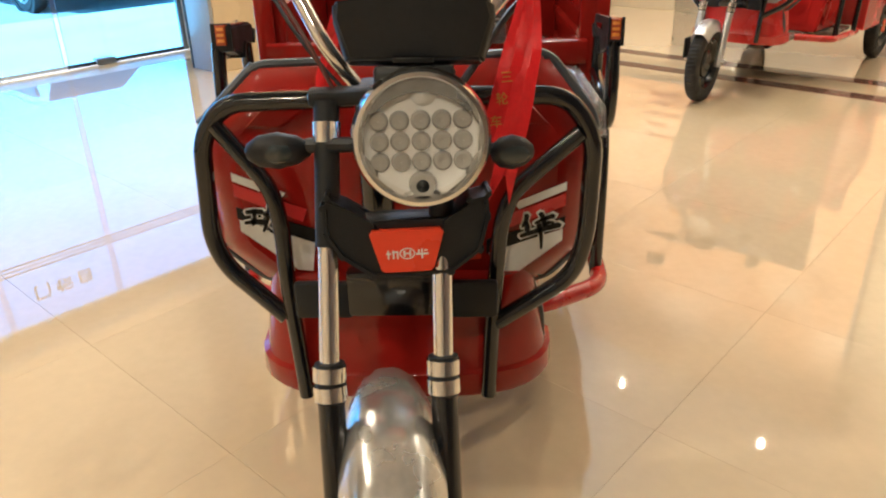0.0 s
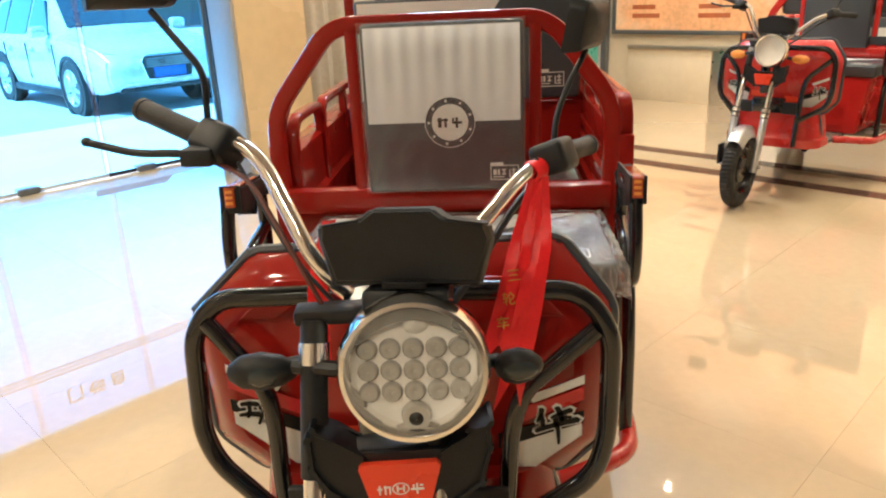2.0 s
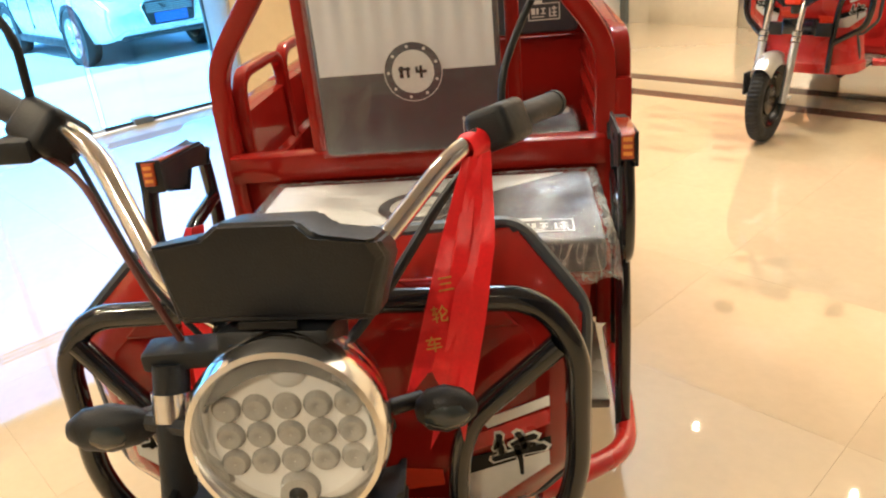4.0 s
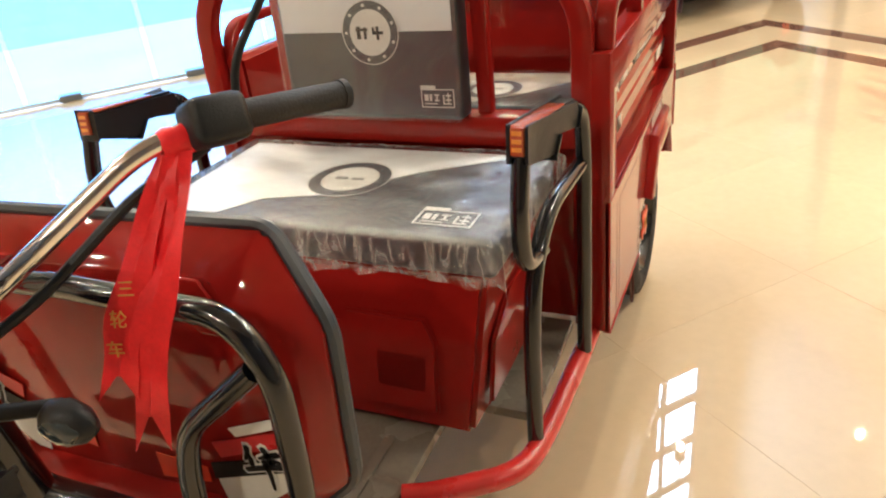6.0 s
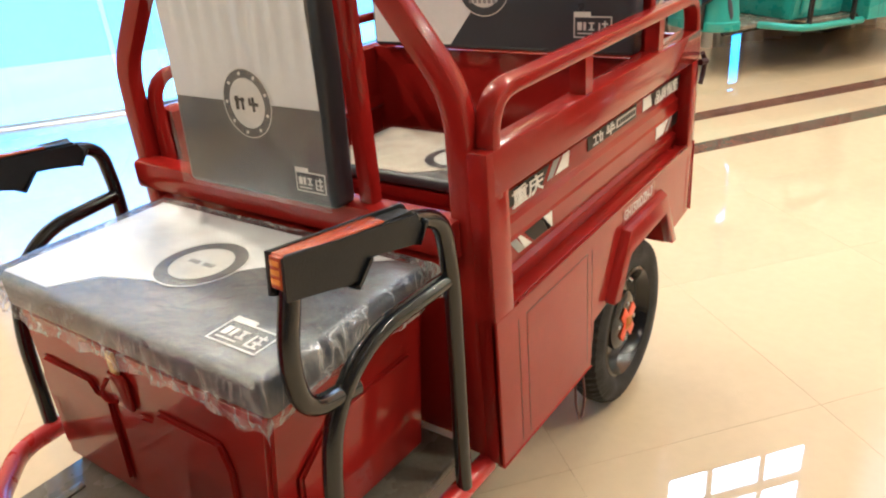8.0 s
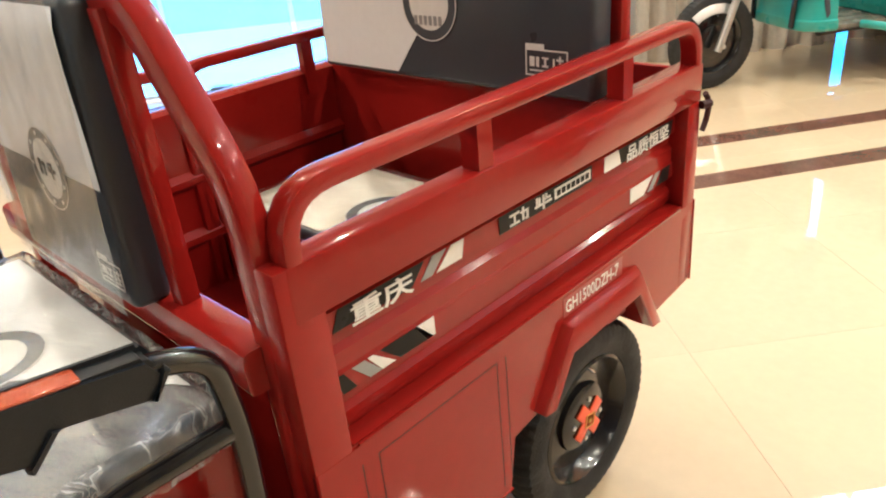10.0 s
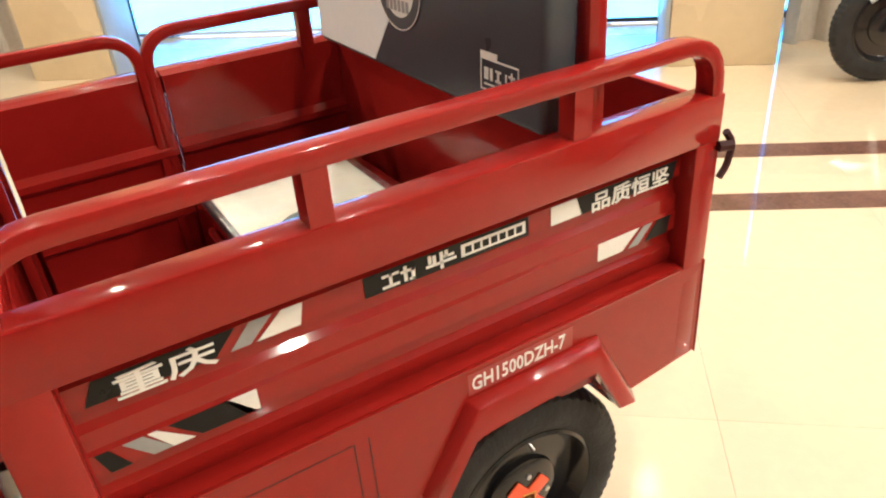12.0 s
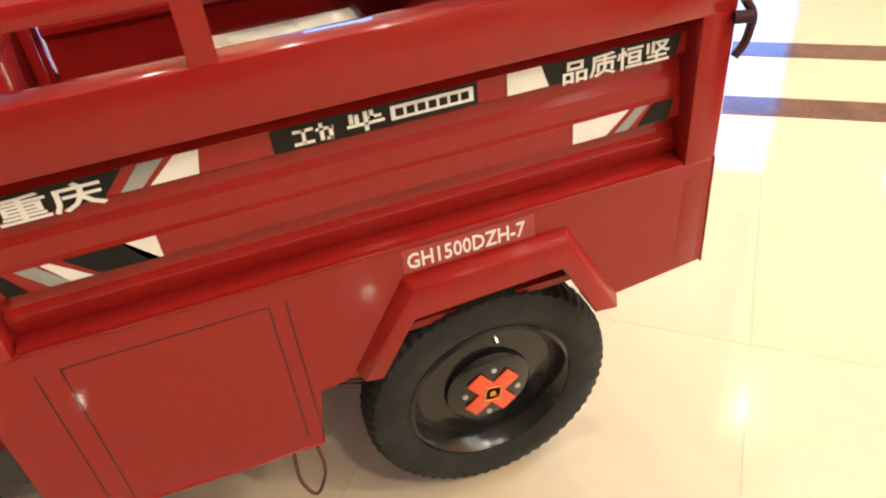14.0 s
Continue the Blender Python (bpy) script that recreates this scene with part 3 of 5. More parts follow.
    for pts in (LB, RB):
        a, b = Vector(pts[3]), Vector(pts[4])
        d = (b - a).normalized()
        part("grip", tube([a + P, a + d * 0.150 + P], 0.0185, 0, 16), M["grip"], handle)
        part("grip_end", tube([a + d * 0.147 + P, a + d * 0.157 + P], 0.0200, 0, 16), M["grip"], handle)
        c0 = a - d * 0.035
        up = Vector((0, 0, 1))
        part("switch_box", moved(box(-0.036, 0.036, -0.028, 0.03, -0.034, 0.03, 0.012, 3), Matrix.Translation(P) @ basis(c0, d, d.cross(up).cross(d) * -1 + Vector((0, -1, 0)))), M["plastic"], handle)
        fwd = Vector((d.y, -d.x, 0)) if pts is RB else Vector((-d.y, d.x, 0))
        if fwd.y > 0:
            fwd = -fwd
        e0 = c0 + fwd * 0.035 - up * 0.012
        if pts is LB:
            part("lever", tube([e0 + P, e0 + fwd * 0.03 + d * 0.03 + P, Vector((-0.43, 1.10, 1.208)) + P, Vector((-0.510, 1.11, 1.226)) + P], 0.0065, 0.03, 10), M["plastic"], handle)
            part("lever_tip", moved(turned([(-0.008, 0.001), (-0.006, 0.006), (0, 0.008), (0.006, 0.006), (0.008, 0.001)], 12, "x"), Matrix.Translation(Vector((-0.511, 1.11, 1.227)) + P)), M["plastic"], handle)
            part("lever_clamp", moved(box(-0.025, 0.025, -0.02, 0.02, -0.014, 0.014, 0.006), Matrix.Translation(e0 + fwd * 0.005 + P)), M["plastic"], handle)
    if look_kind != "teal":
        for stem, head, ry in (([(-0.322, 1.13, 1.235), (-0.320, 1.13, 1.27), (-0.316, 1.13, 1.325), (-0.392, 1.15, 1.415)], (-0.425, 1.16, 1.462), 18),
                               ([(0.225, 1.32, 1.150), (0.228, 1.33, 1.20), (0.250, 1.36, 1.25), (0.286, 1.385, 1.312)], (0.281, 1.392, 1.356), 64)):
            mir = put("mirror", tube(stem, 0.0055, 0.04, 10), M["plastic"], t, "black rear-view mirror on a bent stem")
            o = rounded([(-0.07, 0, -0.045), (-0.066, 0, 0.05), (0.07, 0, 0.05), (0.07, 0, -0.045), (-0.07, 0, -0.045)], 0.025, 5)
            H = Matrix.Translation(P) @ Matrix.Translation(head) @ Matrix.Rotation(radians(ry), 4, "Z") @ Matrix.Rotation(radians(10), 4, "X")
            shell = loft([[(p.x * k, yy, p.z * k) for p in o[:-1]] for yy, k in ((-0.032, 0.55), (-0.022, 0.86), (0.0, 1.0), (0.008, 1.0))])
            part("shell", moved(shell, H), M["plastic"], mir)
            part("mirror_glass", moved(slab([(p.x * 0.93, p.z * 0.93) for p in o[:-1]], 0.001, Matrix(((1, 0, 0, 0), (0, 0, 1, 0.0085), (0, 1, 0, 0), (0, 0, 0, 1)))), H), M["mirror"], mir)
    # cables from the bars to the head
    put("cable", tube([(-0.31, 1.105, 1.19), (-0.245, 1.062, 1.175), (-0.175, 1.005, 1.075), (-0.13, 0.985, 0.99)], 0.004, 0.05, 8), M["wire"])
    put("cable", tube([(-0.28, 1.115, 1.19), (-0.185, 1.03, 1.06), (-0.10, 1.0, 0.97)], 0.0035, 0.05, 8), M["plastic"])
    put("cable", tube([(0.20, 1.28, 1.11), (0.15, 1.20, 1.08), (0.07, 1.08, 0.985), (0.02, 1.0, 0.95)], 0.007, 0.05, 8), M["plastic"])

    # front cowl: shaped shield with a dark rubber edge
    def cowl_ring(y, grow, dz=0.0):
        o = [(-0.285, 0.970), (-0.398, 0.862), (-0.390, 0.60), (-0.30, 0.515), (0.30, 0.515), (0.380, 0.60), (0.388, 0.868), (0.295, 0.985)]
        out = []
        for u, v in o:
            z = v + (v - 0.75) * grow + dz
            out.append(Vector((XC - 0.018 + u * (1 + grow), y + 0.35 * max(0.0, z - 0.86), z)))
        return out
    shield = loft([cowl_ring(1.206, -0.21), cowl_ring(1.210, -0.165), cowl_ring(1.248, -0.015), cowl_ring(1.268, 0.0)])
    bmesh.ops.bevel(shield, geom=shield.edges[:], offset=0.008, segments=2, affect="EDGES")
    cowl = put("cowl", shield, R, t, "glossy painted front cowl")
    rim_path = [p + P for p in cowl_ring(1.270, 0.008)]
    part("edge_strip", tube(rim_path + rim_path[:2], 0.011, 0.03, 8), M["seat_dark"], cowl, "dark rubber edge")
    # crease panels on the cowl face
    for s in (-1, 1):
        cr = slab([(0.120, 0.085), (0.225, 0.085), (0.295, 0.012), (0.225, 0.012)], 0.006)
        bmesh.ops.bevel(cr, geom=cr.edges[:], offset=0.003, segments=1, affect="EDGES")
        cr.transform(Matrix(((s, 0, 0, XC - 0.018), (0, 0.33, -0.944, 1.2085), (0, 0.944, 0.33, 0.86), (0, 0, 0, 1))))
        part("crease", moved(cr, Matrix.Translation(P)), R, cowl)
    # decals on both cheeks, standing a little off the paint
    for s in (-1, 1):
        D = Matrix.Translation(P) @ Matrix(((s, 0, 0, XC - 0.018 + s * 0.014), (0, 0, -1, 1.2052), (0, 1, 0, -0.035 if s > 0 else -0.008), (0, 0, 0, 1)))
        part("decal", moved(slab([(0.165, 0.640), (0.315, 0.690), (0.315, 0.665), (0.205, 0.575), (0.175, 0.572)], 0.001, D), Matrix.Translation((0, 0.0, 0))), M["white"], cowl, "white decal with black brush strokes")
        part("decal_stripe", slab([(0.160, 0.668), (0.318, 0.718), (0.318, 0.694), (0.160, 0.636)], 0.002, D), M["black_print"], cowl)
        part("decal_flash", slab([(0.175, 0.712), (0.318, 0.768), (0.318, 0.742), (0.185, 0.685)], 0.002, D), M["red_print"], cowl)
        part("decal_line", slab([(0.215, 0.748), (0.318, 0.792), (0.318, 0.775), (0.225, 0.735)], 0.002, D), M["white"], cowl)
        strokes = ([((-0.032, 0.012), (0.0, 0.016), 0.005, 0.006), ((-0.016, 0.016), (-0.018, -0.014), 0.005, 0.004), ((-0.034, -0.012), (0.004, -0.006), 0.004, 0.007), ((0.004, 0.010), (0.034, 0.014), 0.005, 0.006),
                    ((0.032, 0.015), (0.026, -0.026), 0.006, 0.004), ((0.026, -0.026), (0.014, -0.018), 0.005, 0.002), ((0.016, 0.034), (0.004, -0.026), 0.006, 0.003)] if s < 0 else
                   [((-0.022, 0.034), (-0.034, 0.010), 0.006, 0.003), ((-0.026, 0.020), (-0.026, 0.0), 0.005, 0.005), ((0.006, 0.034), (0.010, 0.006), 0.006, 0.005), ((-0.008, 0.014), (0.030, 0.024), 0.003, 0.006),
                    ((-0.040, -0.010), (0.040, 0.002), 0.005, 0.007), ((0.0, 0.010), (-0.002, -0.044), 0.006, 0.003), ((0.010, 0.008), (0.028, 0.010), 0.006, 0.003)])
        for mat, extra, lift in (("white", 0.0035, 0.0022), ("black_print", 0.0, 0.0034)):
            ch = []
            for (ax, ay), (bx_, by), wa, wb_ in strokes:
                d = Vector((bx_ - ax, by - ay)).normalized()
                n = Vector((-d.y, d.x))
                a, b = Vector((ax, ay)) - d * extra, Vector((bx_, by)) + d * extra
                wa, wb_, mid = wa + extra, wb_ + extra, (Vector((ax, ay)) + Vector((bx_, by))) / 2 + n * 0.002
                ch.append(slab([tuple(p) for p in (a - d * wa * 0.5, a - n * wa, mid - n * (wa + wb_) * 0.42, b - n * wb_ * 0.8, b + d * wb_ * 0.8, b + n * wb_, mid + n * (wa + wb_) * 0.45, a + n * wa * 0.8)], 0.0006))
            for stroke in ch:
                if s < 0:
                    stroke.transform(Matrix.Scale(-1, 4, (1, 0, 0)))
                stroke.transform(Matrix.Translation((0.268, 0.692, lift)) @ Matrix.Rotation(radians(8), 4, "Z"))
                part("brush_stroke", moved(stroke, D), M[mat], cowl)
        part("tail_strip", slab([(0.05, 0.66), (0.150, 0.655), (0.150, 0.625), (0.05, 0.61)], 0.0016, D), M["orange"], cowl)
    # lower apron round the legs
    ap = []
    for z, k in ((0.56, 0.90), (0.50, 0.93), (0.40, 0.98), (0.352, 1.0), (0.345, 1.035), (0.30, 1.04), (0.285, 1.0)):
        o = []
        for j in range(17):
            a = radians(180 - 180 * j / 16)
            o.append((XC - 0.024 + 0.322 * k * math.copysign(abs(math.cos(a)) ** 0.55, math.cos(a)), 1.33 - 0.19 * k * math.sin(a) ** 0.7, z))
        ap.append(o)
    apron = put("apron", loft(ap), R, t, "glossy painted lower apron")
    for s in (-1, 1):
        cx = XC - 0.015
        trim = tube([Vector((cx + s * 0.262, 1.262, 0.52)) + P, Vector((cx + s * 0.286, 1.262, 0.44)) + P, Vector((cx + s * 0.292, 1.275, 0.365)) + P], 0.02, 0.03, 10, (0.016, 0.016))
        part("side_trim", trim, M["seat_dark"], apron, "dark rubber trim")

    # crash guard of black tube, two loops and two legs
    GR = [(-0.04, 1.178, 0.940), (0.262, 1.172, 0.938), (0.314, 1.166, 0.862), (0.312, 1.164, 0.66), (0.290, 1.160, 0.572), (0.135, 1.135, 0.478)]
    GL = [(-0.04, 1.178, 0.938), (-0.372, 1.172, 0.932), (-0.423, 1.166, 0.868), (-0.435, 1.164, 0.665), (-0.412, 1.160, 0.598), (-0.295, 1.135, 0.495)]
    LR = [(0.288, 1.162, 0.870), (0.161, 1.150, 0.758), (0.140, 1.145, 0.688), (0.126, 1.135, 0.48), (0.120, 1.130, 0.30)]
    LL = [(-0.394, 1.162, 0.893), (-0.300, 1.150, 0.775), (-0.286, 1.145, 0.692), (-0.286, 1.135, 0.592), (-0.272, 1.130, 0.300)]
    for loop, leg in ((GR, LR), (GL, LL)):
        put("guard_loop", tube(loop, 0.018, 0.055, 14), M["black"])
        put("guard_leg", tube(leg, 0.0165, 0.05, 14), M["black"])

    # deck, step bars, seat box
    put("deck", join(box(-0.33, 0.25, 1.28, 1.80, 0.285, 0.312, 0.006), box(-0.47, 0.43, 1.79, 2.165, 0.284, 0.311, 0.006)), M["deck"], t, "grey ribbed floor mat")
    for x in (-0.24, -0.14, -0.04, 0.06, 0.16):
        put("deck_rib", box(x - 0.012, x + 0.012, 1.36, 1.64, 0.311, 0.316, 0.002), M["deck"])
    ST = [(0.25, 1.50, 0.302), (0.30, 1.52, 0.302), (0.45, 1.64, 0.285), (0.465, 1.78, 0.275), (0.475, 2.17, 0.275)]
    for pts in (ST, mirror_x(ST)):
        put("step_bar", tube(pts, 0.024, 0.07, 14), M["orange_red"] if main else R, t, "vermilion painted step bar")
    put("chassis_rail", join(tube([(-0.22, 1.3, 0.26), (-0.22, 3.2, 0.30)], 0.025, 0, 8), tube([(0.14, 1.3, 0.26), (0.14, 3.2, 0.30)], 0.025, 0, 8)), M["black"])
    put("rear_axle", tube([(-0.50, 2.95, 0.235), (0.42, 2.95, 0.235)], 0.035, 0, 12), M["black"])
    put("battery_tray", box(-0.3, 0.22, 2.2, 2.7, 0.20, 0.34, 0.01), M["plastic"])
    sb = loft([[(-0.362, 1.685, 0.313), (0.330, 1.685, 0.313), (0.345, 2.12, 0.313), (-0.377, 2.12, 0.313)],
               [(-0.385, 1.70, 0.70), (0.385, 1.70, 0.70), (0.385, 2.12, 0.70), (-0.385, 2.12, 0.70)]])
    bmesh.ops.bevel(sb, geom=sb.edges[:], offset=0.012, segments=2, affect="EDGES")
    seat_box = put("seat_box", sb, R, t, "glossy painted box under the seat")

    def emboss(o, face):
        b = slab(o, 0.008)
        top = [f for f in b.faces if f.normal.z > 0.5]
        bmesh.ops.bevel(b, geom=[e for f in top for e in f.edges], offset=0.006, segments=2, affect="EDGES")
        return moved(b, face)
    FR = Matrix.Translation(P) @ basis((XC, 1.6905, 0.51), (1, 0, 0), (0, 0.038, 1))
    for s in (-1, 1):
        o1 = [(0.05, -0.15), (0.30, -0.15), (0.31, 0.03), (0.29, 0.085), (0.11, 0.085), (0.09, 0.06), (0.05, 0.055)]
        o2 = [(0.16, -0.10), (0.28, -0.10), (0.29, 0.0), (0.165, 0.0)]
        for o in (o1, o2):
            oo = [(s * u, v) for u, v in o]
            part("emboss", emboss(oo if s > 0 else oo[::-1], FR), R, seat_box)
    SR = Matrix.Translation(P) @ basis((0.362, 1.90, 0.50), (0, 1, 0), (0.10, 0, 1))
    part("emboss", emboss([(-0.15, -0.15), (0.17, -0.15), (0.17, 0.10), (-0.06, 0.10), (-0.15, 0.02)], SR), R, seat_box)
    part("hasp", moved(box(-0.012, 0.012, -0.004, 0.004, -0.03, 0.02, 0.003), Matrix.Translation(P + Vector((XC, 1.692, 0.672)))), M["brass"], seat_box, "small brass hasp")
    part("lock_plate", moved(box(-0.030, 0.030, -0.006, 0.006, -0.05, 0.03, 0.008), Matrix.Translation(P + Vector((XC + 0.005, 1.689, 0.615)))), R, seat_box)
    part("latch_hook", tube([Vector(p) + P for p in ((XC - 0.012, 1.678, 0.635), (XC - 0.02, 1.665, 0.615), (XC - 0.008, 1.665, 0.592), (XC + 0.008, 1.676, 0.59))], 0.005, 0.01, 8), M["red"], seat_box)

    # cushions: a two-tone block, round mark, print
    def cushion(n, x0, x1, y0, y1, z0, z1, light, beige=False):
        c = put(n, box(x0, x1, y0, y1, z0, z1, 0.014, 3), M["seat_dark"], t, "two-tone vinyl cushion in clear plastic wrap")
        w, h = x1 - x0, y1 - y0
        F = Matrix.Translation(P + Vector((x0, y0, z1 + 0.0006)))
        # bench: light panel widened to paint in the sheen on its dark corner
        lit = [(0.012, 0.012), (0.42 * w, 0.012), (0.55 * w, 0.22 * h), (0.66 * w, 0.40 * h), (0.78 * w, 0.70 * h), (0.98 * w, 0.76 * h), (0.98 * w, h - 0.012), (0.012, h - 0.012)] if beige else None
        part("light_panel", slab(lit or [(0.012, 0.012), (0.22 * w, 0.012), (0.30 * w, 0.22 * h), (0.48 * w, 0.33 * h), (0.66 * w, 0.66 * h), (0.92 * w, h - 0.012), (0.012, h - 0.012)], 0.0012, F), light, c)
        K = F @ Matrix.Translation((w * (0.5 if beige else 0.485), h * (0.46 if beige else 0.53), 0.0016))
        part("mark_ring", moved(disc(0.095, 40, 0.066), K), M["seat_dark"], c)
        part("mark_ring", moved(disc(0.096, 40, 0.0935), K @ Matrix.Translation((0, 0, 0.0004))), M["white"], c)
        part("mark_face", moved(disc(0.066, 36), K), M["white"], c, "white round mark")
        part("mark_print", moved(bars([(-0.035, -0.006, -0.006, 0.006), (0.006, 0.035, -0.006, 0.006)]), K @ Matrix.Translation((0, 0, 0.0008))), M["grey_print"], c)
        if not beige:
            tag_print(c, F @ Matrix.Translation((w * 0.775, h * 0.10, 0.0012)), 0.12)
        return c

    def tag_print(parent, mm, w):
        """A framed white print of two plain marks."""
        h = w * 0.52
        e = w * 0.03
        rows = [(0, w, 0, e), (0, w, h - e, h), (0, e, 0, h), (w - e, w, 0, h), (0.10 * w, 0.22 * w, 0.35 * h, 0.72 * h), (0.26 * w, 0.33 * w, 0.35 * h, 0.72 * h),
                (0.40 * w, 0.55 * w, 0.35 * h, 0.43 * h), (0.45 * w, 0.50 * w, 0.35 * h, 0.72 * h), (0.40 * w, 0.55 * w, 0.65 * h, 0.72 * h),
                (0.66 * w, 0.70 * w, 0.18 * h, 0.70 * h), (0.74 * w, 0.90 * w, 0.62 * h, 0.70 * h), (0.74 * w, 0.90 * w, 0.38 * h, 0.46 * h), (0.66 * w, 0.90 * w, 0.18 * h, 0.25 * h), (0.80 * w, 0.84 * w, 0.25 * h, 0.80 * h),
                (0.10 * w, 0.50 * w, 0.18 * h, 0.24 * h), (0.0, 0.45 * w, h, h + 0.10 * w)]
        part("tag_print", moved(bars(rows), mm), M["white"], parent)

    front_seat = cushion("seat", -0.39, 0.41, 1.685, 2.105, 0.705, 0.785, M["seat_light"])
    if main:
        wb = bmesh.new()
        x0, x1, y0, y1 = -0.399, 0.421, 1.674, 2.11
        grid = []
        nx, ny = 66, 38
        for j in range(ny + 20):
            row = []
            for i in range(nx + 20):
                u, v = (i - 10) / nx, (j - 10) / ny
                du, dv = max(0 - u, 0, u - 1), max(0 - v, 0, v - 1)
                x, y = x0 + (x1 - x0) * min(max(u, 0), 1), y0 + (y1 - y0) * min(max(v, 0), 1)
                drop = max(du * nx, dv * ny) / 10
                n = noise.noise(Vector((i * 0.16, j * 0.2, 1.7)))
                n2 = 0.6 - abs(noise.noise(Vector((i * 0.22 + drop * 2.2, j * 0.22, 5.1)))) * 2.2
                corner = min(du * nx, dv * ny) / 10
                z = 0.792 + (0.003 * n if not drop else 0)
                if drop:
                    z = 0.792 - drop * (0.088 + (0 if corner else 0.018 * n)) - 0.03 * corner
                    slant = (i + j) * 0.30 - drop * 4
                    q = 0.010 + 0.008 * n2 * drop + 0.008 * min(1, drop * 2) * (0.5 - abs(noise.noise(Vector((slant, drop * 1.5, 3.3)))) * 2)
                    if corner:
                        q = 0.010 + 0.008 * drop
                    x += (1 if u > 1 else -1 if u < 0 else 0) * q
                    y += (1 if v > 1 else -1 if v < 0 else 0) * q
                row.append(wb.verts.new((x, y, z)))
            grid.append(row)
        for j in range(len(grid) - 1):
            for i in range(len(grid[0]) - 1):
                cell = wb.faces.new((grid[j][i], grid[j][i + 1], grid[j + 1][i + 1], grid[j + 1][i]))
                cell.material_index = 0 if 9 <= j < ny + 9 and 9 <= i < nx + 9 else 1 if 2 <= j < ny + 17 and 2 <= i < nx + 17 else 2
        wr = part("plastic_wrap", wb, [M["wrap"], M["wrap_drape"], M["wrap_hem"]], front_seat, "crumpled clear plastic wrap", P, 60)
        wr.visible_shadow = False

    # backrest of the driver's seat
    BK = Matrix.Translation(P) @ Matrix.Translation((-0.008, 2.098, 0.857)) @ Matrix.Rotation(radians(-3), 4, "X")
    if look_kind != "teal":
        bk = part("backrest", moved(box(-0.246, 0.212, 0, 0.066, 0.004, 0.482, 0.014, 3), BK), M["seat_dark"], t, "two-tone vinyl backrest in clear plastic wrap")
        FB = BK @ Matrix(((1, 0, 0, 0), (0, 0, -1, -0.0006), (0, 1, 0, 0), (0, 0, 0, 1)))
        if main:
            up_bm = bmesh.new()
            cols = 60
            for i in range(cols + 1):
                u = -0.234 + 0.434 * i / cols
                d = 0.008 * (0.5 + 0.5 * math.sin(u * 130)) + 0.0015 * noise.noise(Vector((u * 30, 0, 0)))
                for v, k in ((0.206, 0.0), (0.26, 0.12), (0.32, 0.5), (0.39, 1.0), (0.44, 1.0), (0.470, 0.2)):
                    up_bm.verts.new((u, v, 0.0016 + d * k))
            up_bm.verts.ensure_lookup_table()
            for i in range(cols):
                for j in range(5):
                    up_bm.faces.new([up_bm.verts[q] for q in (i * 6 + j, (i + 1) * 6 + j, (i + 1) * 6 + j + 1, i * 6 + j + 1)])
            part("light_panel", moved(up_bm, FB), M["seat_light"], bk, "light grey upper panel with fine pleats")
            K = FB @ Matrix.Translation((0, 0.205, 0.0035))
            part("mark_ring", moved(disc(0.071, 40, 0.052), K), M["seat_dark"], bk)
            part("mark_ring", moved(disc(0.072, 40, 0.070), K @ Matrix.Translation((0, 0, 0.0004))), M["white"], bk)
            part("mark_face", moved(disc(0.052, 36), K), M["white"], bk, "white round mark")
            part("mark_print", moved(bars([(-0.034, -0.024, -0.014, 0.014), (-0.036, -0.006, 0.004, 0.010), (-0.016, -0.009, -0.014, 0.012), (0.006, 0.034, -0.004, 0.003), (0.016, 0.023, -0.016, 0.014), (0.006, 0.012, 0.002, 0.012)]), K @ Matrix.Translation((0, 0, 0.0008))), M["black_print"], bk)
            for k in range(9):
                a = radians(20 + 40 * k)
                part("mark_dot", moved(disc(0.004, 8), K @ Matrix.Translation((0.061 * math.cos(a), 0.061 * math.sin(a), 0.0008))), M["white"], bk)
            tag_print(bk, FB @ Matrix.Translation((0.112, 0.035, 0.0012)), 0.082)
            wr = bmesh.new()
            g = []
            for j in range(25):
                g.append([])
                for i in range(27):
                    u, v = -0.250 + 0.466 * i / 26, 0.006 + 0.480 * j / 24
                    n = noise.noise(Vector((i * 0.5, j * 0.25, 9.0)))
                    g[-1].append(wr.verts.new((u, v, 0.016 + 0.004 * n)))
            for j in range(24):
                for i in range(26):
                    wr.faces.new((g[j][i], g[j][i + 1], g[j + 1][i + 1], g[j + 1][i]))
            w2 = part("plastic_wrap", moved(wr, FB), M["taut_wrap"], bk, "clear plastic wrap", None, 60)
            w2.visible_shadow = False
        else:
            part("panel", moved(box(-0.46, 0.50, 0.05, 0.11, 0.02, 0.215, 0.014), BK), M["seat_dark"], bk)
            for k in range(7):
                part("print_bar", moved(bars([(-0.36 + 0.125 * k, -0.28 + 0.125 * k, 0.085, 0.145)]), FB @ Matrix.Translation((0, 0, -0.0495))), M["white"], bk)
            part("upper_panel", moved(box(-0.44, 0.48, 0.06, 0.10, 0.24, 0.86, 0.03), BK), M["seat_dark"], bk)
            part("print", moved(disc(0.05, 24, 0.038), FB @ Matrix.Translation((-0.2, 0.66, -0.0595))), M["white"], bk)

    # hoop that carries the backrest
    HO = [(-0.535, 2.185, 0.30), (-0.535, 2.185, 1.09), (-0.345, 2.185, 1.335), (0.275, 2.185, 1.335), (0.460, 2.185, 1.09), (0.460, 2.185, 0.30)]
    put("hoop", tube(HO, 0.02, 0.07, 12, (0.026, 0.022)), R, t, "painted steel hoop of square tube")
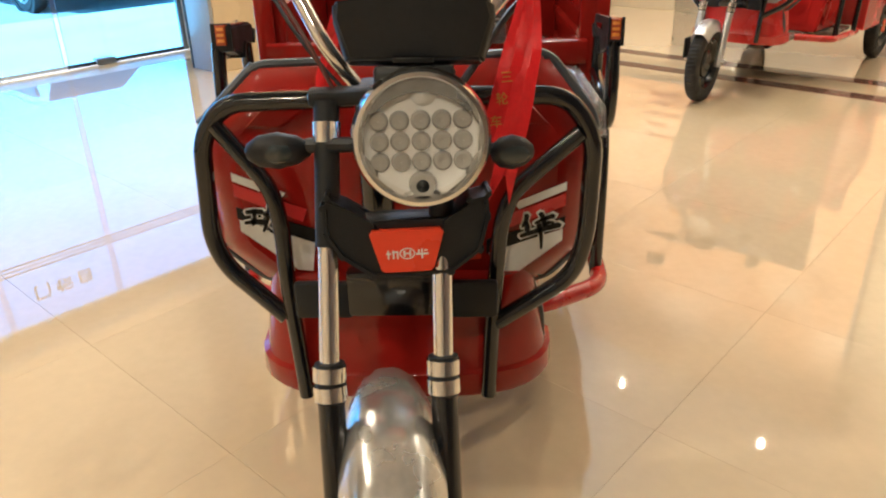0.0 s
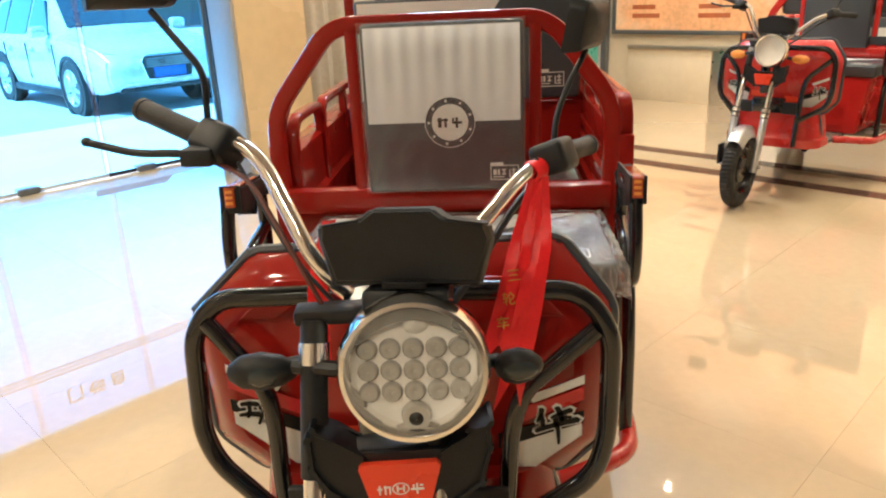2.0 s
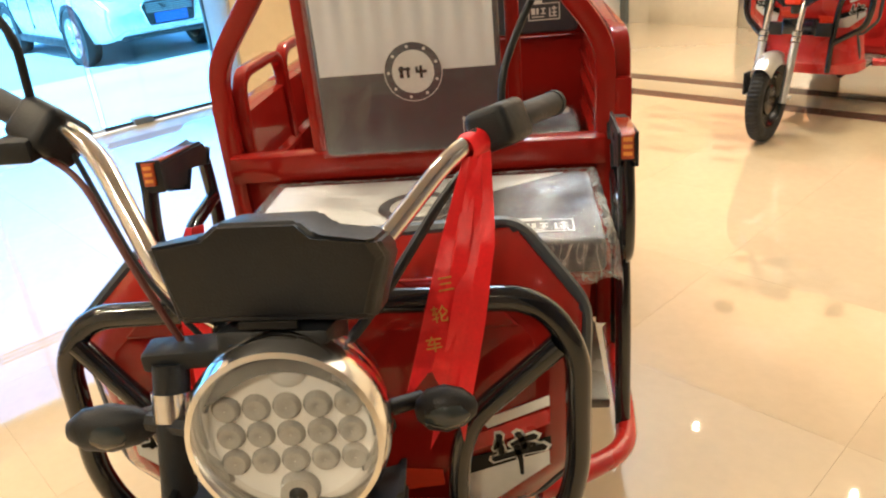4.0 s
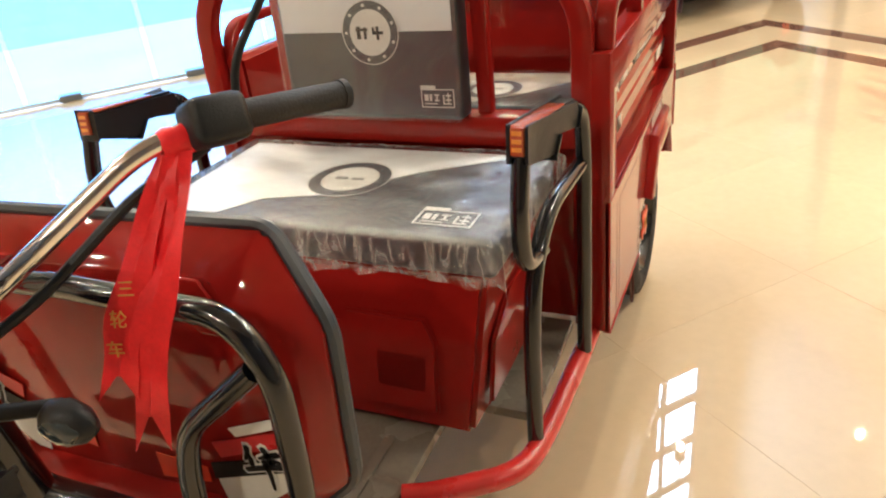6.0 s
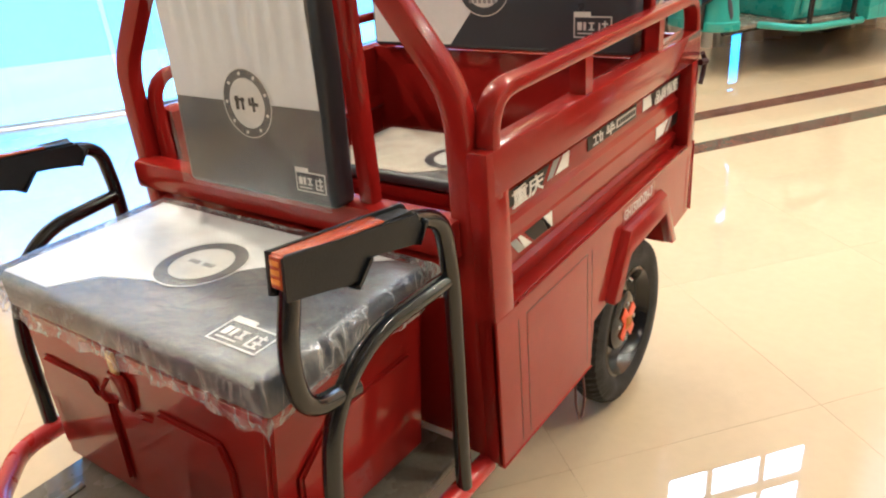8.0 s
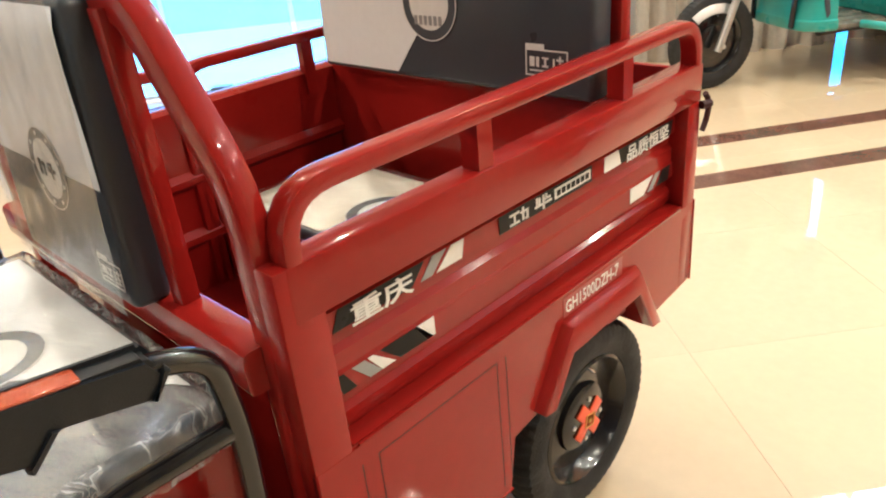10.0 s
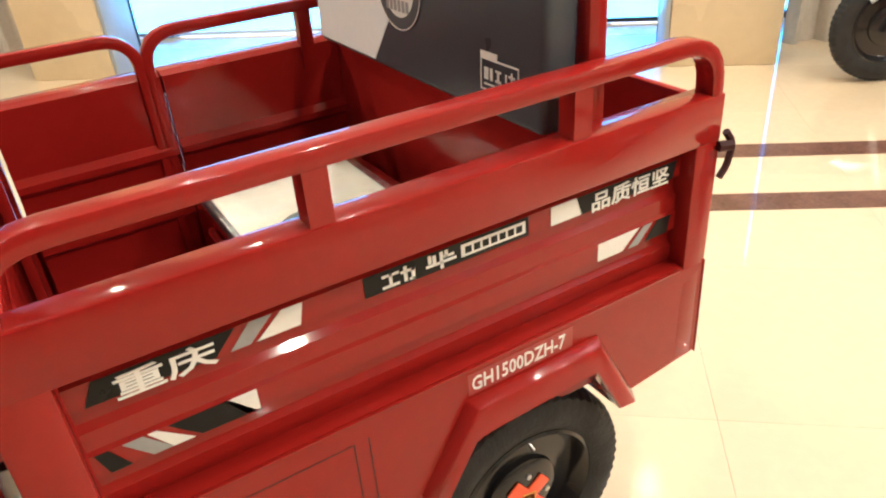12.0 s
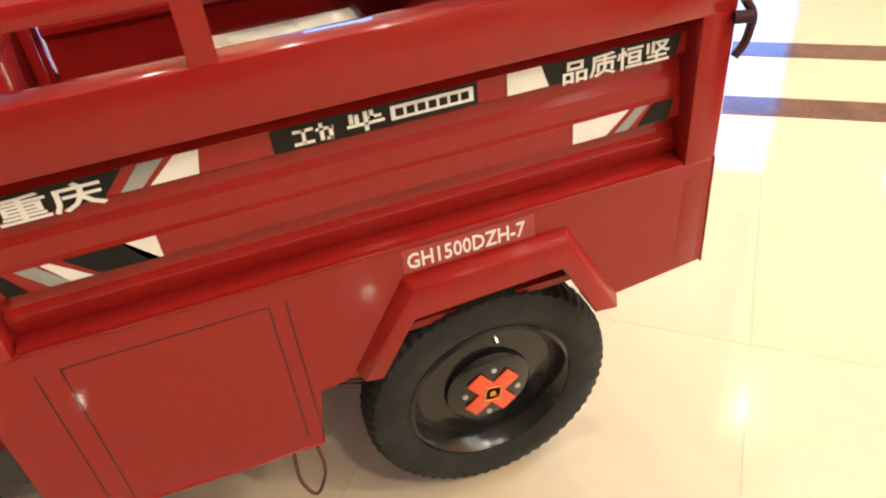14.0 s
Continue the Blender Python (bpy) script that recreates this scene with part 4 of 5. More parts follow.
    for x in (-0.285, 0.236):
        put("hoop_upright", tube([(x, 2.17, 0.80), (x, 2.17, 1.32)], 0.02, 0, 12, (0.018, 0.018)), R)
    put("hoop_crossbar", tube([(-0.53, 2.165, 0.825), (0.455, 2.165, 0.825)], 0.02, 0, 12, (0.035, 0.038)), R)
    put("front_panel", box(-0.52, 0.445, 2.18, 2.20, 0.31, 0.80, 0.004), R)

    # armrests with a padded top, a reflector strip and a small lamp
    for s in (1, -1):
        def q(p):
            return p if s > 0 else (2 * XC - p[0] - 0.018, p[1], p[2])
        a1 = [q(p) for p in [(0.452, 1.742, 0.94), (0.452, 1.708, 0.82), (0.452, 1.722, 0.715), (0.452, 1.835, 0.695)]]
        a2 = [q(p) for p in [(0.452, 1.733, 0.27), (0.452, 1.745, 0.55), (0.453, 1.778, 0.685), (0.458, 1.88, 0.768), (0.474, 2.078, 0.778)]]
        a3 = [q(p) for p in [(0.455, 1.84, 0.948), (0.468, 2.000, 0.932), (0.478, 2.078, 0.905), (0.480, 2.092, 0.78), (0.480, 2.072, 0.29)]]
        rest = put("armrest", join(tube(a1, 0.0175, 0.09, 14), tube(a2, 0.0175, 0.07, 14), tube(a3, 0.0175, 0.075, 14)), M["black"], t, "black tube armrest with an amber reflector strip")
        o = [(0.0, 0.022), (0.0, -0.035), (0.135, -0.062), (0.16, -0.03), (0.275, -0.03), (0.295, -0.005), (0.275, 0.022)]
        c = q((0.434, 1.725, 0.962))
        pad = slab(o, 0.040, basis(Vector(c) + P + Vector((0.0 if s > 0 else -0.022, 0, 0)), (0.06 * s, 1, -0.115), (0, 0, 1)))
        bmesh.ops.bevel(pad, geom=pad.edges[:], offset=0.006, segments=2, affect="EDGES")
        pd = part("pad", pad, M["plastic"], rest)
        B2 = basis(Vector(c) + P + Vector((0.008 if s > 0 else -0.014, 0, 0)), (0.06 * s, 1, -0.115), (0, 0, 1))
        part("reflector_strip", moved(box(0.0, 0.20, 0.020, 0.026, -0.006, 0.030, 0.003), B2), M["amber"], pd, "amber reflector strip")
        part("marker_lamp", moved(box(-0.006, 0.006, -0.026, 0.024, -0.002, 0.024, 0.003), B2), M["amber"], pd, "small amber marker lamp")
        for k in range(3):
            part("lamp_rib", moved(box(-0.0075, -0.005, -0.018 + 0.014 * k, -0.010 + 0.014 * k, 0.002, 0.020, 0.0005), B2), M["amber_lamp"], pd)

    # cargo bed
    bed = new("cargo_bed")
    bed.parent = t

    def bp(n, bm, mat=R, lab="", smooth=40):
        return part(n, bm, mat, bed, lab, P, smooth)
    x_r, x_l = 0.527, 2 * XC - 0.527
    bp("bed_floor", box(x_l + 0.03, x_r - 0.04, 2.2, 3.35, 0.44, 0.455))
    for s in (1, -1):
        def X(x):
            return x if s > 0 else 2 * XC - x + 0.04

        def bx(xa, xb, *r, **k):
            return box(min(X(xa), X(xb)), max(X(xa), X(xb)), *r, **k)
        # posts, sill and top of the side frame
        bp("side_post", bx(0.470, 0.5235, 2.165, 2.240, 0.285, 0.9975, bevel=0.005))
        bp("side_post", bx(0.478, 0.5238, 3.312, 3.372, 0.425, 0.925, bevel=0.004))
        halves = [(2.243, 3.314)] if s > 0 else [(2.249, 2.6222), (2.6236, 3.314)]
        drop = 0.0 if s > 0 else 0.030
        for a, b in halves:
            bp("side_top", bx(0.470, 0.525, a - (0.058 if a < 2.3 else 0), b + (0.058 if b > 3 else 0), 0.906, 0.998 - drop, bevel=0.006))
        # pressed panel with ribs
        prof = [(0.478, 0.908), (0.478, 0.888), (0.490, 0.878), (0.490, 0.842), (0.476, 0.832), (0.476, 0.812), (0.486, 0.802), (0.486, 0.772), (0.490, 0.766),
                (0.490, 0.730), (0.475, 0.720), (0.475, 0.700), (0.486, 0.692), (0.486, 0.668), (0.480, 0.655)]
        for ya, yb in halves:
            rings = []
            for y in (ya, yb):
                rings.append([(X(a), y, z) for a, z in prof] + [(X(a - 0.012), y, z) for a, z in prof[::-1]])
            bp("rib_panel", loft(rings), R, "", 25)
            bp("sill_fold", bx(0.470, 0.520, ya, yb, 0.634, 0.657, bevel=0.003))
            if s < 0:
                lin = [(0.472, 0.966), (0.452, 0.960), (0.452, 0.800), (0.436, 0.784), (0.436, 0.768), (0.456, 0.752), (0.456, 0.640), (0.436, 0.624), (0.436, 0.606), (0.456, 0.590), (0.456, 0.458), (0.472, 0.458)]
                bp("inner_panel", loft([[(X(a), y, z) for a, z in lin] for y in (ya + 0.002, yb - 0.002)]), R, "", 25)
        # lower skin with the wheel arch cut out
        o = [(2.165, 0.652), (2.165, 0.285), (2.61, 0.275), (2.625, 0.405), (2.735, 0.415), (2.80, 0.520), (3.072, 0.530), (3.146, 0.405), (3.200, 0.405), (3.375, 0.424), (3.37, 0.652)]
        sk = slab(o, 0.014, Matrix(((0, 0, -1 * s, X(0.524)), (1, 0, 0, 0), (0, 1, 0, 0), (0, 0, 0, 1))))
        bmesh.ops.bevel(sk, geom=sk.edges[:], offset=0.003, segments=1, affect="EDGES")
        bp("skirt", sk)
        # flared lip over the wheel
        inner = [(2.735, 0.412), (2.802, 0.520), (3.070, 0.530), (3.138, 0.403)]
        outer = [(2.690, 0.425), (2.795, 0.592), (3.092, 0.596), (3.198, 0.405)]
        lip = loft([[(X(0.522), y, z) for y, z in outer] + [(X(0.522), y, z) for y, z in inner[::-1]],
                    [(X(0.548), y + (0.012 if k < 2 else -0.012), z - 0.012) for k, (y, z) in enumerate(outer)] + [(X(0.552), y, z) for y, z in inner[::-1]]])
        bmesh.ops.bevel(lip, geom=lip.edges[:], offset=0.003, segments=1, affect="EDGES")
        bp("wheel_arch", lip)
        well = loft([[(X(xx), y, z) for y, z in inner] + [(X(xx), y, z + 0.012) for y, z in inner[::-1]] for xx in (0.525, 0.30)])
        bp("wheel_well", well)
        # door of the locker, scored lines: dark strips with the seams' shade in their colour
        for y in (2.250, 2.285, 2.586, 2.612):
            bp("score_line", bx(0.5232, 0.5243, y, y + 0.0022, 0.30, 0.612), M["groove"])
        bp("score_line", bx(0.5232, 0.5243, 2.287, 2.586, 0.610, 0.6122), M["groove"])
        bp("fold_line", bx(0.522, 0.527, 2.25, 3.30, 0.6515, 0.657, bevel=0.001))
        # hand rail above the side: one loop on one side, two on the other
        loops = [(2.205, 3.352)] if s > 0 else [(2.215, 2.585), (2.60, 3.352)]
        zt = 1.092 if s > 0 else 1.062
        for a, b in loops:
            xr, low = (0.502, 0.90) if s > 0 else (0.458, 0.46)
            pts = [(X(xr), a, low), (X(xr), a, zt), (X(xr), b, zt), (X(xr), b, low)]
            bp("hand_rail", tube(pts, 0.02, 0.085, 12, (0.022, 0.015) if s > 0 else (0.018, 0.014)))
        for y in ((2.60, 3.045) if s > 0 else (3.0,)):
            bp("rail_stub", bx(0.482 if s > 0 else 0.445, 0.520 if s > 0 else 0.471, y - 0.018, y + 0.018, 0.996 if s > 0 else 0.90, zt))
    # tail gate
    bp("tail_gate", box(x_l + 0.055, x_r - 0.055, 3.345, 3.365, 0.46, 0.985, 0.005))
    bp("tail_rib", box(x_l + 0.10, x_r - 0.10, 3.340, 3.37, 0.62, 0.66, 0.006))
    bp("tail_rib", box(x_l + 0.10, x_r - 0.10, 3.340, 3.37, 0.80, 0.84, 0.006))
    for s in (1, -1):
        hx = x_r + 0.004 if s > 0 else x_l - 0.004
        bp("gate_latch", join(tube([(hx, 3.375, 0.925), (hx + 0.004 * s, 3.394, 0.90), (hx, 3.39, 0.855), (hx, 3.372, 0.835)], 0.007, 0.02, 8), tube([(hx, 3.36, 0.90), (hx + 0.01 * s, 3.385, 0.90)], 0.010, 0, 8)), M["groove"])
    # bench inside: box, cushion, backrest against a cross panel
    if look_kind != "teal":
        bp("bench", box(-0.345, 0.415, 2.63, 3.04, 0.455, 0.692, 0.01))
        bp("bench_trim", box(-0.352, 0.422, 2.612, 2.632, 0.655, 0.688, 0.005))
        bp("bench_trim", tube([(-0.35, 2.622, 0.600), (0.42, 2.622, 0.600)], 0.011, 0, 8))
        cushion("bench_seat", -0.36, 0.43, 2.605, 2.968, 0.692, 0.730, M["seat_beige"], True)
        bs = bmesh.new()
        g2 = [[bs.verts.new((-0.362 + 0.794 * i / 24, 2.602 + 0.369 * j / 16, 0.7355 + 0.003 * noise.noise(Vector((i * 0.4, j * 0.5, 2.0))))) for i in range(25)] for j in range(17)]
        for j in range(16):
            for i in range(24):
                bs.faces.new((g2[j][i], g2[j][i + 1], g2[j + 1][i + 1], g2[j + 1][i]))
        bench_wrap = bp("bench_wrap", bs, M["wrap"], "clear plastic wrap over the bench cushion", 60)
        bench_wrap.visible_shadow = False
        bp("cross_panel", box(-0.552, 0.473, 3.085, 3.10, 0.46, 0.965, 0.004))
        bp("rest_post", tube([(0.452, 3.115, 0.90), (0.452, 3.115, 1.42)], 0.02, 0, 12, (0.02, 0.02)))
        bp("rest_post", tube([(-0.46, 3.115, 0.90), (-0.46, 3.115, 1.42)], 0.02, 0, 12, (0.02, 0.02)))
        bp("rest_bar", tube([(-0.46, 3.115, 1.42), (0.452, 3.115, 1.42)], 0.02, 0, 12, (0.02, 0.02)))
        RB2 = Matrix.Translation(P) @ Matrix.Translation((0, 3.015, 0.985)) @ Matrix.Rotation(radians(-2), 4, "X")
        rb = part("bench_backrest", moved(box(-0.43, 0.455, 0, 0.07, 0, 0.40, 0.014, 3), RB2), M["seat_dark"], t, "two-tone vinyl bench backrest")
        F2 = RB2 @ Matrix(((1, 0, 0, 0), (0, 0, -1, -0.0006), (0, 1, 0, 0), (0, 0, 0, 1)))
        part("light_panel", slab([(-0.416, 0.012), (-0.125, 0.012), (-0.03, 0.13), (0.15, 0.388), (-0.416, 0.388)], 0.0012, F2), M["seat_light"], rb)
        K = F2 @ Matrix.Translation((0.0, 0.185, 0.0016))
        part("mark_ring", moved(disc(0.088, 40, 0.064), K), M["seat_dark"], rb)
        part("mark_ring", moved(disc(0.089, 40, 0.0865), K @ Matrix.Translation((0, 0, 0.0004))), M["white"], rb)
        part("mark_face", moved(disc(0.064, 36), K), M["white"], rb, "white round mark")
        part("mark_print", moved(bars([(-0.05 + 0.016 * k, -0.040 + 0.016 * k, -0.052, -0.030) for k in range(6)]), K @ Matrix.Translation((0, 0, 0.0008))), M["grey_print"], rb)
        tag_print(rb, F2 @ Matrix.Translation((0.285, 0.045, 0.0012)), 0.11)
    else:
        bp("load", box(-0.45, 0.38, 2.5, 3.2, 0.455, 0.80, 0.02), M["teal"])
    # side print
    if main:
        U = Matrix(((0, 0, 1, 0.4912), (1, 0, 0, 0), (0, 1, 0, 0), (0, 0, 0, 1)))

        def side(n, bm, mat, lift=0.0, lab=""):
            return part(n, moved(bm, Matrix.Translation(P) @ Matrix.Translation((lift, 0, 0)) @ U), mat, bed, lab)
        hi, lo = 0.8775, 0.8425
        side("strip_print", slab([(2.262, lo), (2.430, lo), (2.462, hi), (2.278, hi)], 0.0006), M["black_print"])
        side("strip_print", slab([(2.450, lo), (2.478, lo), (2.515, hi), (2.482, hi)], 0.0006), M["grey_print"])
        side("strip_print", slab([(2.488, lo), (2.552, lo), (2.560, hi), (2.528, hi)], 0.0006), M["white"])
        side("strip_print", slab([(2.655, lo), (2.958, lo), (2.958, hi), (2.655, hi)], 0.0006), M["black_print"])
        side("strip_print", slab([(3.005, lo), (3.075, lo), (3.06, hi), (3.005, hi)], 0.0006), M["white"])
        side("strip_print", slab([(3.072, lo), (3.292, lo), (3.30, hi), (3.060, hi)], 0.0006), M["black_print"])
        side("lettering", moved(letters("重庆", 0.052, bold=0.016), Matrix.Translation((2.298, lo - 0.004, 0)) @ Matrix.Scale(1.30, 4, (1, 0, 0)) @ Matrix.Scale(0.80, 4, (0, 1, 0))), M["white"], 0.0012, "white lettering")
        side("lettering", moved(letters("品质恒坚", 0.045, bold=0.014), Matrix.Translation((3.092, lo - 0.001, 0)) @ Matrix.Scale(1.05, 4, (1, 0, 0)) @ Matrix.Scale(0.85, 4, (0, 1, 0))), M["white"], 0.0012, "white lettering")
        mk = [(2.672, 2.700, 0.866, 0.870), (2.684, 2.688, 0.848, 0.870), (2.672, 2.700, 0.847, 0.851), (2.704, 2.728, 0.862, 0.866), (2.722, 2.727, 0.847, 0.866), (2.709, 2.714, 0.847, 0.873), (2.718, 2.727, 0.846, 0.850),
              (2.752, 2.757, 0.860, 0.874), (2.760, 2.765, 0.857, 0.872), (2.748, 2.802, 0.854, 0.858), (2.773, 2.778, 0.845, 0.874), (2.780, 2.798, 0.862, 0.866), (2.782, 2.787, 0.862, 0.874)]
        side("mark_print", bars([(a + 0.0125, b + 0.0135, c - 0.0003, d + 0.0003) for a, b, c, d in mk]), M["white"], 0.0012)
        side("mark_plate", slab([(2.825, 0.850), (2.951, 0.850), (2.951, 0.872), (2.825, 0.872)], 0.0006), M["white"], 0.0008)
        side("mark_bars", bars([(2.832 + 0.0166 * k, 2.844 + 0.0166 * k, 0.855, 0.867) for k in range(7)]), M["black_print"], 0.0016)
        hi, lo = 0.766, 0.730
        side("strip_print", slab([(2.262, lo), (2.290, lo), (2.268, hi), (2.250, hi)][::-1], 0.0006), M["black_print"])
        side("strip_print", slab([(2.318, lo), (2.345, lo), (2.312, hi), (2.285, hi)][::-1], 0.0006), M["grey_print"])
        side("strip_print", slab([(2.345, lo), (2.375, lo), (2.330, hi), (2.318, hi)][::-1], 0.0006), M["white"])
        side("strip_print", slab([(2.385, lo), (2.465, lo), (2.430, hi), (2.345, hi)][::-1], 0.0006), M["black_print"])
        side("strip_print", slab([(2.450, lo), (2.470, lo), (2.470, hi), (2.425, hi)][::-1], 0.0006), M["white"])
        side("strip_print", slab([(3.115, lo), (3.175, lo), (3.215, hi), (3.115, hi)], 0.0006), M["white"])
        side("strip_print", slab([(3.190, lo), (3.215, lo), (3.250, hi), (3.228, hi)], 0.0006), M["grey_print"])
        side("strip_print", slab([(3.232, lo), (3.290, lo), (3.298, hi), (3.262, hi)], 0.0006), M["black_print"])
        U2 = Matrix(((0, 0, 1, 0.5245), (1, 0, 0, 0), (0, 1, 0, 0), (0, 0, 0, 1)))
        side2 = lambda n, bm, mat, lift=0.0, lab="": part(n, moved(bm, Matrix.Translation(P) @ Matrix.Translation((lift, 0, 0)) @ U2), mat, bed, lab)
        side2("sticker", slab([(2.802, 0.598), (3.030, 0.598), (3.030, 0.643), (2.802, 0.643)], 0.0005), M["sticker"])
        side2("lettering", moved(letters("GH1500DZH-7", 0.046, bold=0.010), Matrix.Translation((2.808, 0.606, 0)) @ Matrix.Scale(0.69, 4, (1, 0, 0)) @ Matrix.Scale(0.9, 4, (0, 1, 0))), M["white"], 0.001, "pale model lettering")
    # rear wheels
    wheel(t, "rear_wheel", (0.455, 2.948, 0.214), 0.256, 0.095, 1, True)
    wheel(t, "rear_wheel", (2 * XC - 0.455, 2.948, 0.214), 0.256, 0.095, -1, True)
    if main:
        put("cable_loop", tube([(0.505, 2.555, 0.285), (0.512, 2.545, 0.18), (0.515, 2.568, 0.115), (0.512, 2.600, 0.18), (0.505, 2.592, 0.29)], 0.0036, 0.03, 8), M["wire"], t, "thin hanging cable")
        for k in range(4):
            put("brake_cable", tube([(0.40, 2.60, 0.355 - 0.012 * k), (0.43, 2.68, 0.33 - 0.012 * k), (0.43, 2.80, 0.30 - 0.01 * k)], 0.004, 0.04, 8), M["wire"])
    return t


trike("cargo_tricycle", "glossy crimson three-wheeled cargo tricycle with black crash guard", Matrix.Translation(PIVOT + Vector((0, 0, LIFT))), M["red"], "main")
# a second red one and a teal one further back
trike("cargo_tricycle", "bright red cargo tricycle with amber turn signals and dark backrest",
               Matrix.Translation((1.66, 4.86, LIFT)) @ Matrix.Rotation(radians(-41), 4, "Z") @ Matrix.Translation((0.06, 1.19, 0)), M["orange_red"], "red")
trike("cargo_tricycle", "teal cargo tricycle with a large black front wheel",
              Matrix.Translation((-0.97, 6.60, LIFT * 1.1)) @ Matrix.Rotation(radians(-35), 4, "Z") @ Matrix.Scale(1.1, 4) @ Matrix.Translation((0.06, 1.19, 0)), M["teal"], "teal")

# ribbon tied round the bar
rib = thing("ribbon", "bright red satin ribbon with gold lettering tied to the handlebar", "ribbon", Matrix.Translation((0.19, 1.245, 1.13 + LIFT)))
K0 = Vector((0.19, 1.245, 1.13))


def strip(path, w, normal):
    b = bmesh.new()
    rows = []
    for i, (p, ww) in enumerate(path):
        u = Vector(normal)
        up = (path[i - 1][0] - Vector(p)) * 1.6 if i == len(path) - 1 else Vector((0, 0, 0))
        rows.append([b.verts.new(Vector(p) - K0 + u * (ww * k) + (up * 0.6 if abs(k) < 0.3 else -up * 0.6)) for k in (-0.5, -0.04, 0.04, 0.5)])
        for k, v in enumerate(rows[-1]):
            v.co += Vector((0, -1, 0)) * (0.004 * math.sin(i * 0.9 + k * 1.3))
    for a, c in zip(rows, rows[1:]):
        for k in range(3):
            b.faces.new((a[k], a[k + 1], c[k + 1], c[k]))
    ex = bmesh.ops.extrude_face_region(b, geom=b.faces[:])
    bmesh.ops.translate(b, verts=[g for g in ex["geom"] if isinstance(g, bmesh.types.BMVert)], vec=(0, 0.0012, 0))
    bmesh.ops.recalc_face_normals(b, faces=b.faces)
    return b


def lerp_path(keys, n=14):
    out = []
    for i in range(n + 1):
        s = i / n * (len(keys) - 1)
        k = min(int(s), len(keys) - 2)
        f = s - k
        a, c = keys[k], keys[k + 1]
        out.append((Vector(a[0]).lerp(Vector(c[0]), f), a[1] + (c[1] - a[1]) * f))
    return out


ACROSS = Vector((0.96, 0.28, 0)).normalized()
LEFT_TAIL = [((0.185, 1.225, 1.12), 0.020), ((0.160, 1.168, 1.02), 0.042), ((0.140, 1.128, 0.94), 0.050), ((0.114, 1.108, 0.848), 0.052)]
part("tail", strip(lerp_path(LEFT_TAIL), 0.04, ACROSS), M["ribbon"], rib)
part("tail", strip(lerp_path([((0.20, 1.235, 1.12), 0.022), ((0.192, 1.178, 1.02), 0.042), ((0.170, 1.130, 0.92), 0.050), ((0.138, 1.112, 0.775), 0.048)]), 0.04, ACROSS), M["ribbon"], rib)
part("knot", moved(turned([(-0.022, 0.0155), (-0.014, 0.019), (0.0, 0.0175), (0.014, 0.0195), (0.022, 0.0155)], 20, "x"), basis((0, 0, 0), Vector((0.067, 0.095, 0.005)), (0, 0, 1))), M["ribbon"], rib)
tail_path = lerp_path(LEFT_TAIL)
for ch, k in (("三", 7), ("轮", 9), ("车", 11)):
    mid, above = tail_path[k][0], tail_path[k - 1][0]
    up = (above - mid).normalized()
    part("lettering", moved(letters(ch, 0.023), basis(mid - K0 - ACROSS * 0.0115 - up * 0.009 + Vector((0, -0.007, 0)), ACROSS, up)), M["gold"], rib, "gold lettering")
back_tail = strip(lerp_path([((-0.135, 1.08, 1.10), 0.02), ((-0.165, 1.085, 1.0), 0.03), ((-0.175, 1.09, 0.86), 0.035)]), 0.03, ACROSS)
part("tail", back_tail, M["ribbon"], rib)


# ---- the hall ----
RM = Matrix((E2, E1, (0, 0, 1))).transposed().to_4x4()  # room space: x along E2, y along E1


def rbox(b0, b1, a0, a1, z0, z1, bevel=0.0):
    return moved(box(b0, b1, a0, a1, z0, z1, bevel), RM)


FRONT, BACK = -6.5, 8.5  # glass front (E2), back wall (E1)
SIDE, NEAR = 7.5, -5.5
floor = part("floor", rbox(FRONT - 0.02, SIDE, NEAR, BACK, -0.20, -0.006), M["grout"])
tagged(floor, "polished cream stone tile floor with brown border bands", "floor", kind="structure")
# unseen ceiling, darkened so the floor reflects less of it
ceiling = part("ceiling", rbox(FRONT - 0.3, SIDE + 0.2, NEAR - 0.2, BACK + 0.2, CEIL, CEIL + 0.2), M["ceiling"])
tagged(ceiling, "plain buff ceiling, out of view, high above the hall", "ceiling", kind="structure")
# unseen wall, made dark so the paint reflects less of it
tagged(part("wall_east", rbox(SIDE, SIDE + 0.2, NEAR - 0.2, BACK + 0.2, 0, CEIL), M["dim_side"]), "plain dark brown wall, out of view, kept dim for reflections", "wall", kind="structure")
# unseen wall, kept cream to give the head lamp a bright reflection
tagged(part("wall_south", rbox(FRONT - 0.3, SIDE, NEAR - 0.2, NEAR, 0, CEIL), M["wall"]), "plain cream wall, out of view", "wall", kind="structure")
# back wall, and a high window over the glass front
WA0, WA1, WZ0, WZ1 = 5.58, 7.80, 5.54, 8.56
bw = rbox(FRONT - 0.3, SIDE, BACK, BACK + 0.2, 0, CEIL)
tagged(part("wall_north", bw, M["wall"]), "cream painted back wall", "wall", kind="structure")
win_hi = thing("window_2", "bright high window of square panes", "window", None, "", "structure")
for a in (WA0, 6.34, 7.13, WA1):
    part("window_frame", rbox(-6.200, -6.180, a - 0.045, a + 0.045, WZ0, WZ1), M["frame"], win_hi)
for z in (WZ0 - 0.06, 6.115, 6.945, 7.80, WZ1 + 0.06):
    part("window_frame", rbox(-6.203, -6.177, WA0, WA1, z - 0.085, z + 0.085), M["frame"], win_hi)

